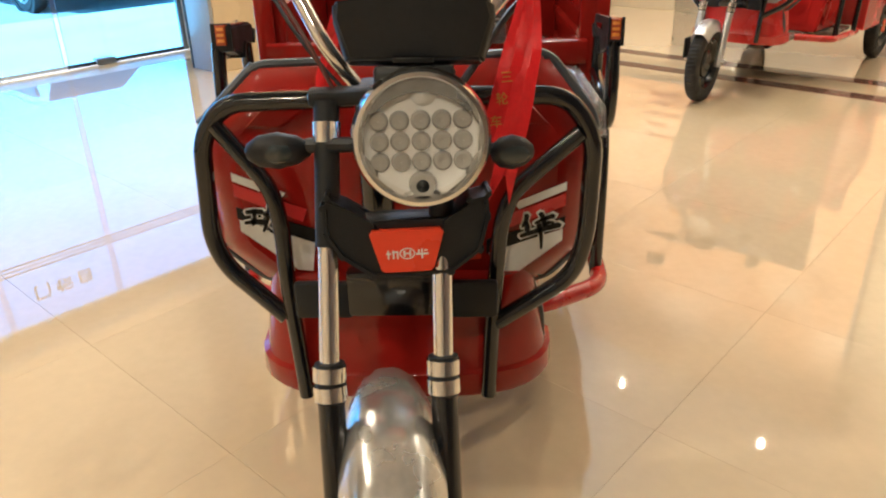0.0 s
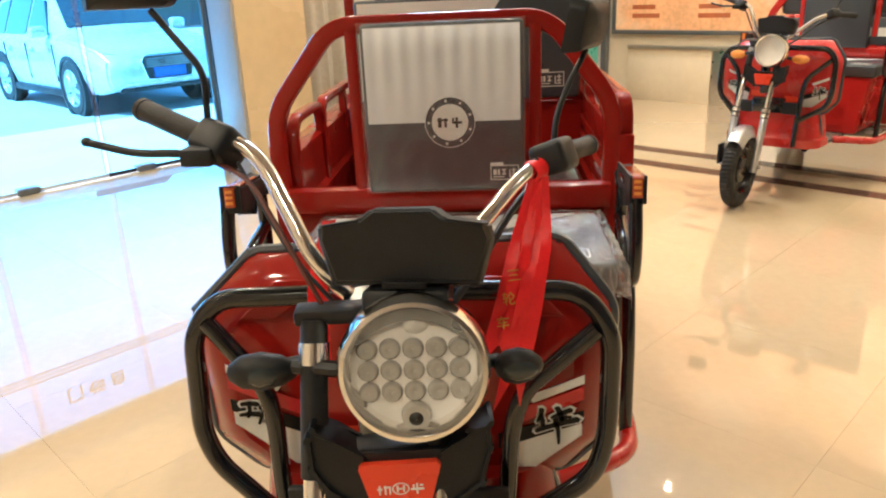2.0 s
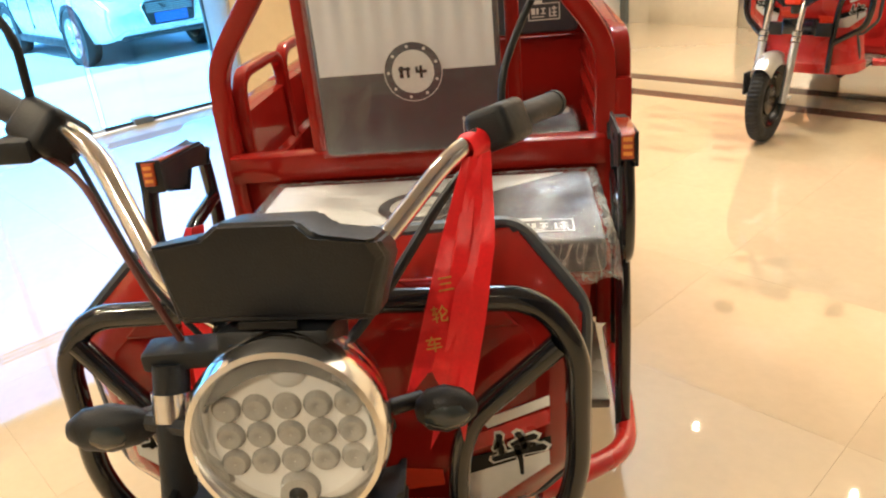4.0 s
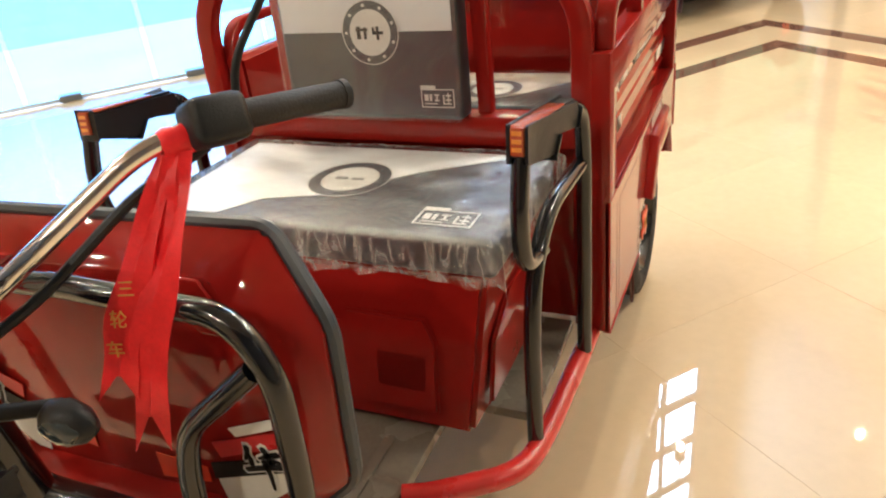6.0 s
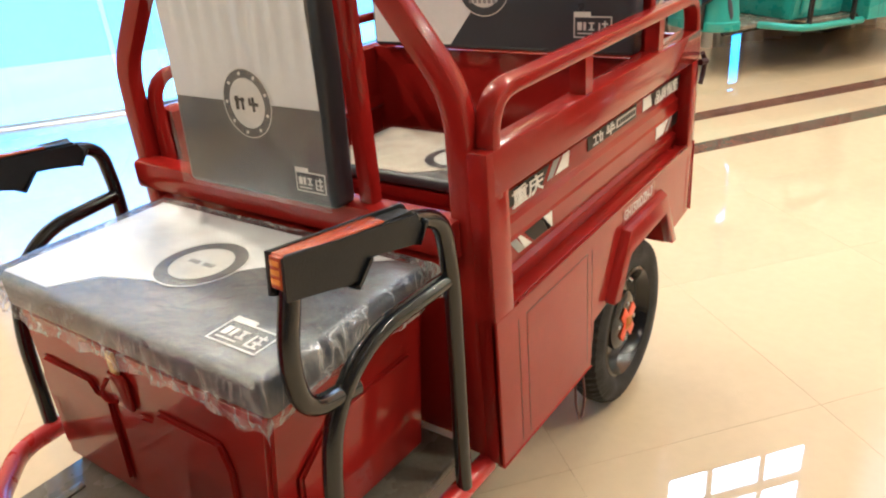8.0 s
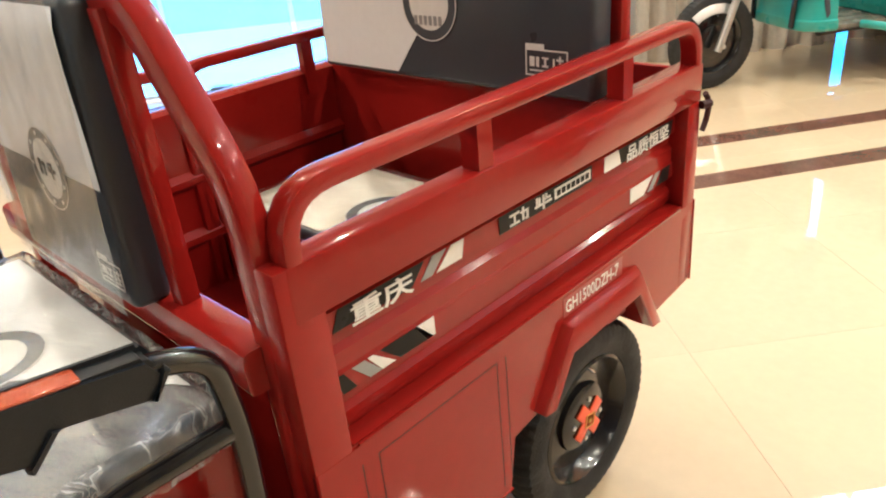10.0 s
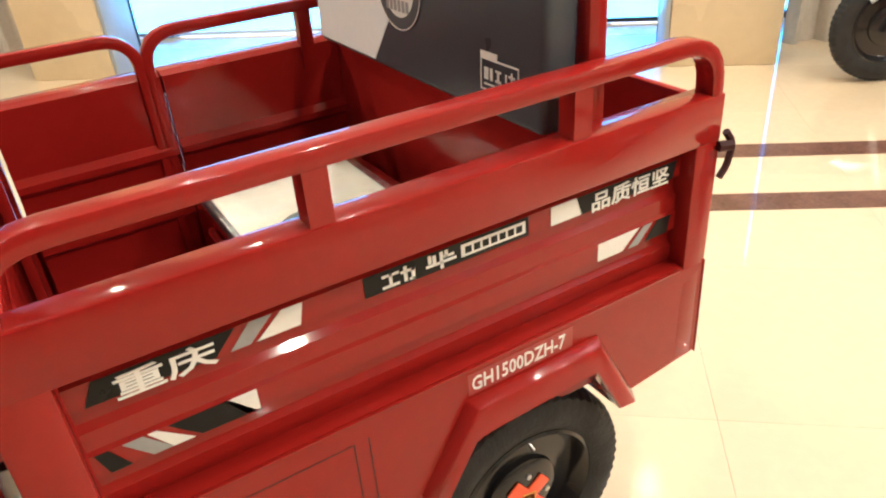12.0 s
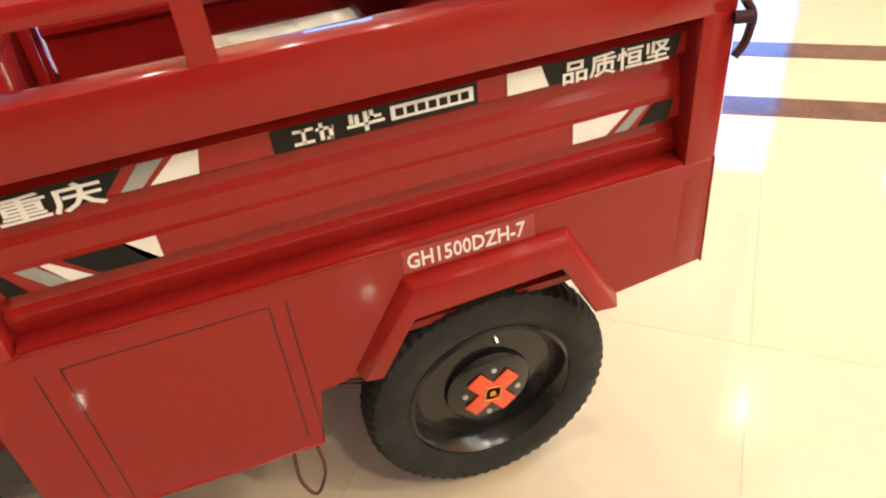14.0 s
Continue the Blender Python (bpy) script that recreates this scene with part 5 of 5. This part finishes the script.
day = bpy.data.lights.new("high_window_daylight", "AREA")
day.shape, day.size, day.size_y, day.energy, day.color = "RECTANGLE", WA1 - WA0, WZ1 - WZ0, 60, (0.86, 0.95, 1.0)
hi = new("high_window_daylight", day)
hi.matrix_world = look(at_room((WA0 + WA1) / 2, -6.23, (WZ0 + WZ1) / 2), at_room((WA0 + WA1) / 2, 0, (WZ0 + WZ1) / 2))

# columns along the glass front
for k, (a0, a1) in enumerate(((-5.35, -4.70), (-1.25, -0.60), (3.27, 3.93))):
    c = thing("column", "square column clad in pale yellow polished stone", "column", None, "columns", "structure")
    part("shaft", rbox(-5.68, -5.30, a0, a1, 0.0, CEIL, 0.006), M["column"], c)
    # added panels: blue-grey colour puts cool daylight onto the sides facing the window
    for side_a in ((a0 - 0.034,) if k == 2 else (a1 + 0.004,)):
        part("cool_side_panel", rbox(-5.66, -5.305, side_a, side_a + 0.030, 0.0, 2.9, 0.003), M["jamb"], c, "pale blue-grey side panel, coloured for the daylight on it")
        part("edge_seal", rbox(-5.69, -5.662, side_a - 0.002, side_a + 0.032, 0.0, 2.9), M["plastic"], c)

# glass front: panes with frames between the columns
for k, (a0, a1) in enumerate(((-1.13, 3.68), (-4.85, -1.35), (4.0, 8.5))):
    w = thing("window_1", "tall shop window, tinted for cool daylight, slim grey frame", "window", None, "shop windows", "structure")
    joints = [a0, 0.50, 1.52, 2.52, a1] if k == 0 else [a0, (a0 + a1) / 2, a1]
    for j, (p0, p1) in enumerate(zip(joints, joints[1:])):
        if j:
            part("edge_seal", rbox(FRONT - 0.009, FRONT + 0.009, p0 - 0.022, p0 + 0.022, 0.03, 2.2, 0.003), M["door_seal"], w, "translucent pale blue door edge seal")
        g = part("pane", rbox(FRONT - 0.006, FRONT + 0.006, p0 + 0.02, p1 - 0.02, 0.03, 2.2), M["daylight_tint_glass"], w)
        g.visible_shadow = False
        leaf = k == 0 and j < 3
        part("bottom_rail", rbox(FRONT - 0.012, FRONT + 0.012, p0, p1, 0.0, 0.03, 0.003), M["jamb"] if leaf else M["plastic"], w)
        part("floor_hinge", rbox(FRONT - 0.04, FRONT + 0.05, p0 + 0.25, p0 + 0.42, 0.0, 0.05, 0.006), M["frame"], w)
    for p in [a0 + 0.03, a1 - 0.03]:
        part("mullion", rbox(FRONT - 0.02, FRONT + 0.02, p - 0.02, p + 0.02, 0.0, 2.2, 0.003), M["frame"], w)
    part("head", rbox(FRONT - 0.05, FRONT + 0.05, a0, a1, 2.20, 2.30, 0.004), M["frame"], w)
    for z in (1.568, 1.603, 1.638):
        part("glass_stripe", rbox(FRONT + 0.007, FRONT + 0.009, a0 + 0.06, a1 - 0.06, z, z + 0.015), M["plastic"], w)
    if k == 0:
        for j, ch in enumerate("自动门"):
            part("door_lettering", moved(letters(ch, 0.155, bold=0.018), basis(at_room(2.31 - 0.195 * j, FRONT - 0.010, 1.84), -E1, (0, 0, 1))), M["door_print"], w, "grey lettering on the glass")
tagged(part("wall_west", join(rbox(FRONT - 0.25, -6.15, NEAR - 0.2, WA0, 2.30, CEIL), rbox(FRONT - 0.25, -6.15, WA1, BACK + 0.2, 2.30, CEIL), rbox(FRONT - 0.25, -6.15, WA0, WA1, 2.30, WZ0), rbox(FRONT - 0.25, -6.15, WA0, WA1, WZ1, CEIL)), M["wall"]), "cream wall above the shop windows", "wall", kind="structure")
tagged(part("wall_corner", join(rbox(FRONT - 0.25, FRONT + 0.02, NEAR - 0.2, -4.85, 0, 2.30), rbox(FRONT - 0.05, FRONT + 0.02, -1.35, -1.13, 0, 2.30), rbox(FRONT - 0.05, FRONT + 0.02, 3.68, 4.0, 0, 2.30)), M["wall"]), "cream wall beside the shop windows", "wall", kind="structure")

# curtains beside the columns


GAP = 5.89  # slit of daylight between two curtains


def curtain(a0, a1, b, top=2.9, seed=1):
    rng = random.Random(seed)
    n = int((a1 - a0) * 46)
    bm = bmesh.new()
    cols = []
    ph = rng.random() * 6
    for i in range(n + 1):
        a = a0 + (a1 - a0) * i / n
        d = 0.05 * math.sin(a * 26 + ph + 1.5 * math.sin(a * 5)) + 0.02 * math.sin(a * 61)
        col = []
        for z in (-0.006, 0.5, 1.5, top):
            q = at_room(a, b + d * (1.0 if z < 2 else 0.6), z)
            col.append(bm.verts.new(q))
        cols.append(col)
    for p, q in zip(cols, cols[1:]):
        for j in range(3):
            bm.faces.new((p[j], q[j], q[j + 1], p[j + 1]))
    ex = bmesh.ops.extrude_face_region(bm, geom=bm.faces[:])
    bmesh.ops.translate(bm, verts=[g for g in ex["geom"] if isinstance(g, bmesh.types.BMVert)], vec=E2 * 0.004)
    bmesh.ops.recalc_face_normals(bm, faces=bm.faces)
    return tagged(part("curtain", bm, M["curtain"], None, "", None, 60), "grey-beige pleated full-length curtain", "curtain", "curtains")


curtain(4.08, GAP - 0.04, -5.80, seed=2)
curtain(GAP + 0.04, 8.3, -5.80, seed=3)
curtain(-3.6, -1.29, -5.80, seed=5)

# notice board and low cladding on the back wall
cl = thing("wall_cladding", "low brushed metal cladding along the back wall", "wall panel", None, "", "structure")
for k in range(7):
    b = -4.9 + k * 1.1
    part("panel", rbox(b, b + 1.09, BACK - 0.03, BACK - 0.002, 0.0, 0.62, 0.004), M["steel"] if k % 2 else M["wall"], cl)
part("ledge", rbox(-4.9, 2.8, BACK - 0.06, BACK - 0.002, 0.62, 0.66, 0.006), M["steel"], cl)
nb = thing("notice_board", "large peach and white printed board in a dark frame", "notice board")
# sheet carried far up, unseen, to keep its top edge out of floor reflections
part("sheet", rbox(-5.08, -1.2, BACK - 0.045, BACK - 0.03, 0.84, 4.8), M["poster"], nb)
for r in ((-5.13, -1.15, 0.79, 0.84), (-5.13, -1.15, 4.8, 4.84), (-5.13, -5.08, 0.84, 4.8), (-1.2, -1.15, 0.84, 4.8)):
    part("frame", rbox(r[0], r[1], BACK - 0.06, BACK - 0.025, r[2], r[3], 0.004), M["frame"], nb)
rng = random.Random(7)
for b0 in (-4.85, -4.0, -3.0, -2.1):
    for z in (0.98, 1.08, 1.22, 1.36, 1.50):
        part("print_bar", rbox(b0, b0 + 0.25 + 0.35 * rng.random(), BACK - 0.048, BACK - 0.0455, z, z + 0.05), M["poster_ink"], nb)
part("dark_post", rbox(-5.26, -5.18, BACK - 0.10, BACK - 0.02, 0.0, 3.0, 0.01), M["frame"], nb)

# round-bodied warm downlights, implied by floor glints; rods and places made up for brightness
SPOTS = [(1.3, -2.0), (-2.5, 4.2), (0.2, 4.8), (-1.2, 5.7), (4.6, 4.2), (-0.2, 7.0), (-1.6, 7.3), (2.6, 7.0), (0.6, -3.0), (-4.2, 1.6), (-4.0, -1.2), (-2.2, -1.6), (-2.4, -4.2), (-4.6, 3.4), (-3.4, 7.3), (-4.3, 5.6), (-4.4, 0.3)]
lamp_data = bpy.data.lights.new("downlight", "SPOT")
lamp_data.energy, lamp_data.color, lamp_data.shadow_soft_size = 32, (1.0, 0.75, 0.43), 0.022
lamp_data.spot_size, lamp_data.spot_blend = radians(160), 0.8
proto = None
for k, (b, a) in enumerate(SPOTS):
    p = at_room(a, b, 4.55)
    if proto is None:
        proto = thing("downlight", "small round warm downlight, unseen, on an added rod", "ceiling lamp", Matrix.Translation(p), "downlights")
        part("can", turned([(0.0, 0.052), (0.0, 0.06), (0.16, 0.06), (0.17, 0.001)], 20, "z"), M["white"], proto)
        part("bulb", turned([(0.012, 0.001), (0.012, 0.022), (0.02, 0.034)], 20, "z"), M["lamp_glow"], proto)
        part("rod", tube([(0, 0, 0.17), (0, 0, CEIL - 4.55)], 0.008, 0, 8), M["steel"], proto)
    else:
        copy_thing(proto, Matrix.Translation(p))
    l = new("downlight_source", lamp_data)
    l.location = p - Vector((0, 0, 0.05))

# brown border bands, two nested right angles
C1, C2 = (5.53, -3.55), (6.00, -4.09)
for c in (C1, C2):
    a, b = c
    w = 0.075
    arm = slab([(b - w, a + w), (b + w, a + w), (b + w + 0.18, 2.9), (b - w + 0.18, 2.9)][::-1], 0.0065, RM @ Matrix.Translation((0, 0, -0.004)))
    bd = tagged(part("floor_band", join(arm, rbox(b + w, SIDE, a - w, a + w, -0.004, 0.0025)), M["band"]), "dark brown polished stone border band in the floor", "floor band", "floor bands", "structure")

# ---- the street ----
tagged(part("ground", moved(box(-90, -0.0, -80, 80, -0.30, -0.08), Matrix.Translation(E2 * (FRONT - 3.4)) @ RM), M["road"]), "grey asphalt road outside the shop", "road", kind="structure")
tagged(part("pavement", rbox(FRONT - 3.4, FRONT - 0.02, -40, 40, -0.30, -0.02), M["pavement"]), "pale paved pavement in front of the shop", "pavement", kind="structure")
far = thing("street_building", "pale building across the street with red sign boards", "building")
part("wall", rbox(-46, -38, -45, 50, -0.2, 5.0), M["far_wall"], far)
part("sign_board", rbox(-37.98, -37.5, -45, 50, 2.9, 4.1), M["far_red"], far)
for k in range(18):
    part("shop_front", rbox(-37.98, -37.9, -42 + k * 5, -38.2 + k * 5, 0.0, 2.6), M["car_glass"], far)


def parked_car(m, label):
    car = thing("car", label, "car", m, "parked cars")
    secs = []
    # place along the car, underside, belt line, top, half widths at underside, belt and top
    for x, zb, zs, zr, wb, wm, wr in ((-2.30, 0.45, 0.85, 0.95, 0.70, 0.80, 0.66), (-2.22, 0.32, 0.95, 1.30, 0.80, 0.90, 0.62), (-1.95, 0.27, 1.0, 1.58, 0.86, 0.93, 0.60),
                                      (-1.2, 0.25, 1.0, 1.66, 0.88, 0.94, 0.62), (-0.2, 0.25, 1.0, 1.66, 0.88, 0.94, 0.63), (0.35, 0.25, 1.0, 1.58, 0.88, 0.94, 0.62),
                                      (1.0, 0.25, 1.0, 1.10, 0.88, 0.94, 0.72), (1.6, 0.27, 0.95, 1.02, 0.87, 0.93, 0.72), (2.1, 0.30, 0.86, 0.92, 0.83, 0.88, 0.66),
                                      (2.30, 0.34, 0.72, 0.79, 0.76, 0.80, 0.60), (2.37, 0.42, 0.64, 0.69, 0.62, 0.66, 0.50)):
        half = [(wb, zb), (wm, zb + 0.35 * (zs - zb)), (wm * 0.985, zs - 0.05), (wm * 0.95, zs), (wr, zr - 0.035), (wr * 0.85, zr)]
        secs.append([(x, y, z) for y, z in half] + [(x, 0, zr + 0.012)] + [(x, -y, z) for y, z in half[::-1]] + [(x, 0, zb)])
    hull = loft(secs)
    bmesh.ops.bevel(hull, geom=[e for e in hull.edges if e.is_manifold and e.calc_face_angle(0) > 0.5], offset=0.025, segments=2, affect="EDGES")
    part("body", hull, M["car"], car, "", None, 35)

    def flank(x, f, s, out=0.012):
        return Vector((x, s * (0.893 - 0.263 * f + out), 1.0 + 0.625 * f + out * 0.4))
    for s in (-1, 1):
        for o in (((-0.12, 0.08), (0.72, 0.08), (0.30, 0.80), (-0.12, 0.86)), ((-1.10, 0.08), (-0.20, 0.08), (-0.20, 0.86), (-1.10, 0.86)), ((-1.80, 0.10), (-1.18, 0.08), (-1.18, 0.86), (-1.60, 0.76))):
            part("side_window", loft([[flank(x, f, s) for x, f in o], [flank(x, f, s, -0.03) for x, f in o]]), M["car_glass"], car)
        for x in (-0.16, -1.14, 0.92):
            part("door_gap", box(x - 0.006, x + 0.006, s * 0.938 - 0.008, s * 0.938 + 0.008, 0.42, 0.93), M["plastic"], car)
        for x in (-0.02, -1.0):
            part("door_handle", box(x, x + 0.20, s * 0.955 - 0.015, s * 0.955 + 0.015, 0.84, 0.88, 0.01), M["car"], car)
        part("sill", box(-1.0, 0.95, s * 0.90 - 0.05, s * 0.90 + 0.04, 0.22, 0.32, 0.02), M["plastic"], car)
        part("roof_rail", tube([(-1.7, s * 0.60, 1.60), (-1.5, s * 0.60, 1.69), (0.0, s * 0.61, 1.69), (0.25, s * 0.60, 1.62)], 0.018, 0.1, 8), M["alu"], car)
        part("side_mirror", box(0.66, 0.82, s * 1.02 - 0.11, s * 1.02 + 0.11, 1.02, 1.17, 0.045), M["car"], car)
        lamp_bm = loft([[(2.345, s * 0.36, 0.68), (2.35, s * 0.36, 0.755), (2.16, s * 0.80, 0.835), (2.15, s * 0.82, 0.70)], [(2.20, s * 0.36, 0.68), (2.20, s * 0.36, 0.755), (2.02, s * 0.78, 0.835), (2.02, s * 0.80, 0.70)]])
        part("head_light", lamp_bm, M["lens"], car, "clear head light")
        part("fog_intake", loft([[(2.335, s * 0.46, 0.42), (2.335, s * 0.44, 0.56), (2.27, s * 0.74, 0.55), (2.25, s * 0.74, 0.44)], [(2.20, s * 0.46, 0.42), (2.20, s * 0.44, 0.56), (2.16, s * 0.72, 0.55), (2.14, s * 0.72, 0.44)]]), M["plastic"], car)
        for x in (-1.42, 1.40):
            wb = new("wheel")
            wb.parent = car
            wb.location = (x, s * 0.84, 0.36)
            part("tyre", turned([(-0.11, 0.25), (-0.11, 0.34), (-0.08, 0.36), (0.08, 0.36), (0.11, 0.34), (0.11, 0.25), (-0.11, 0.25)], 32, "y"), M["tyre"], wb)
            part("rim", join(turned([(s * 0.09, 0.26), (s * 0.115, 0.25), (s * 0.06, 0.23), (s * 0.04, 0.001)], 28, "y"), *[moved(box(-0.028, 0.028, s * 0.085 - 0.02, s * 0.085 + 0.02, 0.03, 0.25, 0.008), Matrix.Rotation(2 * math.pi * q / 7, 4, "Y")) for q in range(7)]), M["alu"], wb)
            part("wheel_arch", turned([(s * 0.02, 0.37), (s * 0.112, 0.37), (s * 0.112, 0.425), (s * 0.02, 0.425), (s * 0.02, 0.37)], 32, "y"), M["plastic"], wb)
    part("windscreen", slab([(-0.70, 0.05), (0.70, 0.05), (0.585, 0.76), (-0.585, 0.76)], 0.014, basis((1.0, 0, 1.105), (0, 1, 0), (-0.65, 0, 0.48))), M["car_glass"], car)
    gr = loft([[(2.385, -0.30, 0.46), (2.385, 0.30, 0.46), (2.375, 0.36, 0.70), (2.365, 0.30, 0.75), (2.365, -0.30, 0.75), (2.375, -0.36, 0.70)], [(2.2, -0.28, 0.46), (2.2, 0.28, 0.46), (2.2, 0.34, 0.70), (2.2, 0.28, 0.75), (2.2, -0.28, 0.75), (2.2, -0.34, 0.70)]])
    grille = part("grille", gr, M["plastic"], car)
    for k in range(5):
        part("grille_bar", box(2.378, 2.392, -0.31, 0.31, 0.615 + 0.025 * k, 0.622 + 0.025 * k), M["alu"], grille)
    part("grille_frame", tube([(2.388, -0.31, 0.45), (2.388, 0.31, 0.45), (2.378, 0.37, 0.70), (2.368, 0.30, 0.76), (2.368, -0.30, 0.76), (2.378, -0.37, 0.70), (2.388, -0.31, 0.45), (2.388, 0.0, 0.45)], 0.012, 0.03, 8), M["chrome"], grille)
    part("number_plate", box(2.385, 2.402, -0.22, 0.22, 0.48, 0.60), M["plate"], car, "blue number plate")
    part("bumper_lip", box(2.20, 2.34, -0.66, 0.66, 0.31, 0.38, 0.025), M["plastic"], car)
    return car


ANG = math.degrees(math.atan2(E2.y, E2.x))
parked_car(Matrix.Translation(at_room(5.0, -12.7, -0.08)) @ Matrix.Rotation(radians(ANG), 4, "Z") @ Matrix.Scale(1.06, 4), "silver sport utility car parked facing the shop")
parked_car(Matrix.Translation(at_room(9.2, -13.0, -0.08)) @ Matrix.Rotation(radians(ANG), 4, "Z"), "silver car parked beside another")

# ---- floor tiles: the nearest ones singly, the rest joined ----
T = 0.80
a_off, b_off = 0.655 - T, -0.477 - T


def tile_mesh():
    b = box(-T / 2 + 0.0003, T / 2 - 0.0003, -T / 2 + 0.0003, T / 2 - 0.0003, -0.012, 0.0, 0.0)
    top = [e for e in b.edges if all(abs(v.co.z) < 1e-6 for v in e.verts)]
    bmesh.ops.bevel(b, geom=top, offset=0.0002, segments=1, affect="EDGES")
    me = bpy.data.meshes.new("tile")
    b.to_mesh(me)
    b.free()
    me.materials.append(M["tile"])
    return me


tile_me = tile_mesh()
rest = []
near = []
i0, i1 = math.floor((NEAR - a_off) / T), math.ceil((BACK - a_off) / T)
j0, j1 = math.floor((FRONT - b_off) / T), math.ceil((SIDE - b_off) / T)
for i in range(i0, i1):
    for j in range(j0, j1):
        a, b = a_off + (i + 0.5) * T, b_off + (j + 0.5) * T
        if a - T / 2 < NEAR - 0.5 or a + T / 2 > BACK + 0.5 or b - T / 2 < FRONT - 0.3 or b + T / 2 > SIDE + 0.5:
            continue
        near.append(((a - 3.0) ** 2 + (b + 1.0) ** 2, a, b))
near.sort()
for k, (d, a, b) in enumerate(near):
    if k < 290:
        o = new("tile", tile_me)
        o.parent = floor
        o.matrix_world = Matrix.Translation(at_room(a, b, 0)) @ Matrix.Rotation(radians(ROOM), 4, "Z")
    else:
        rest.append(rbox(b - T / 2 + 0.001, b + T / 2 - 0.001, a - T / 2 + 0.001, a + T / 2 - 0.001, -0.012, 0.0))
if rest:
    tagged(part("tiles", join(*rest), M["tile"], floor), kind="stuff")
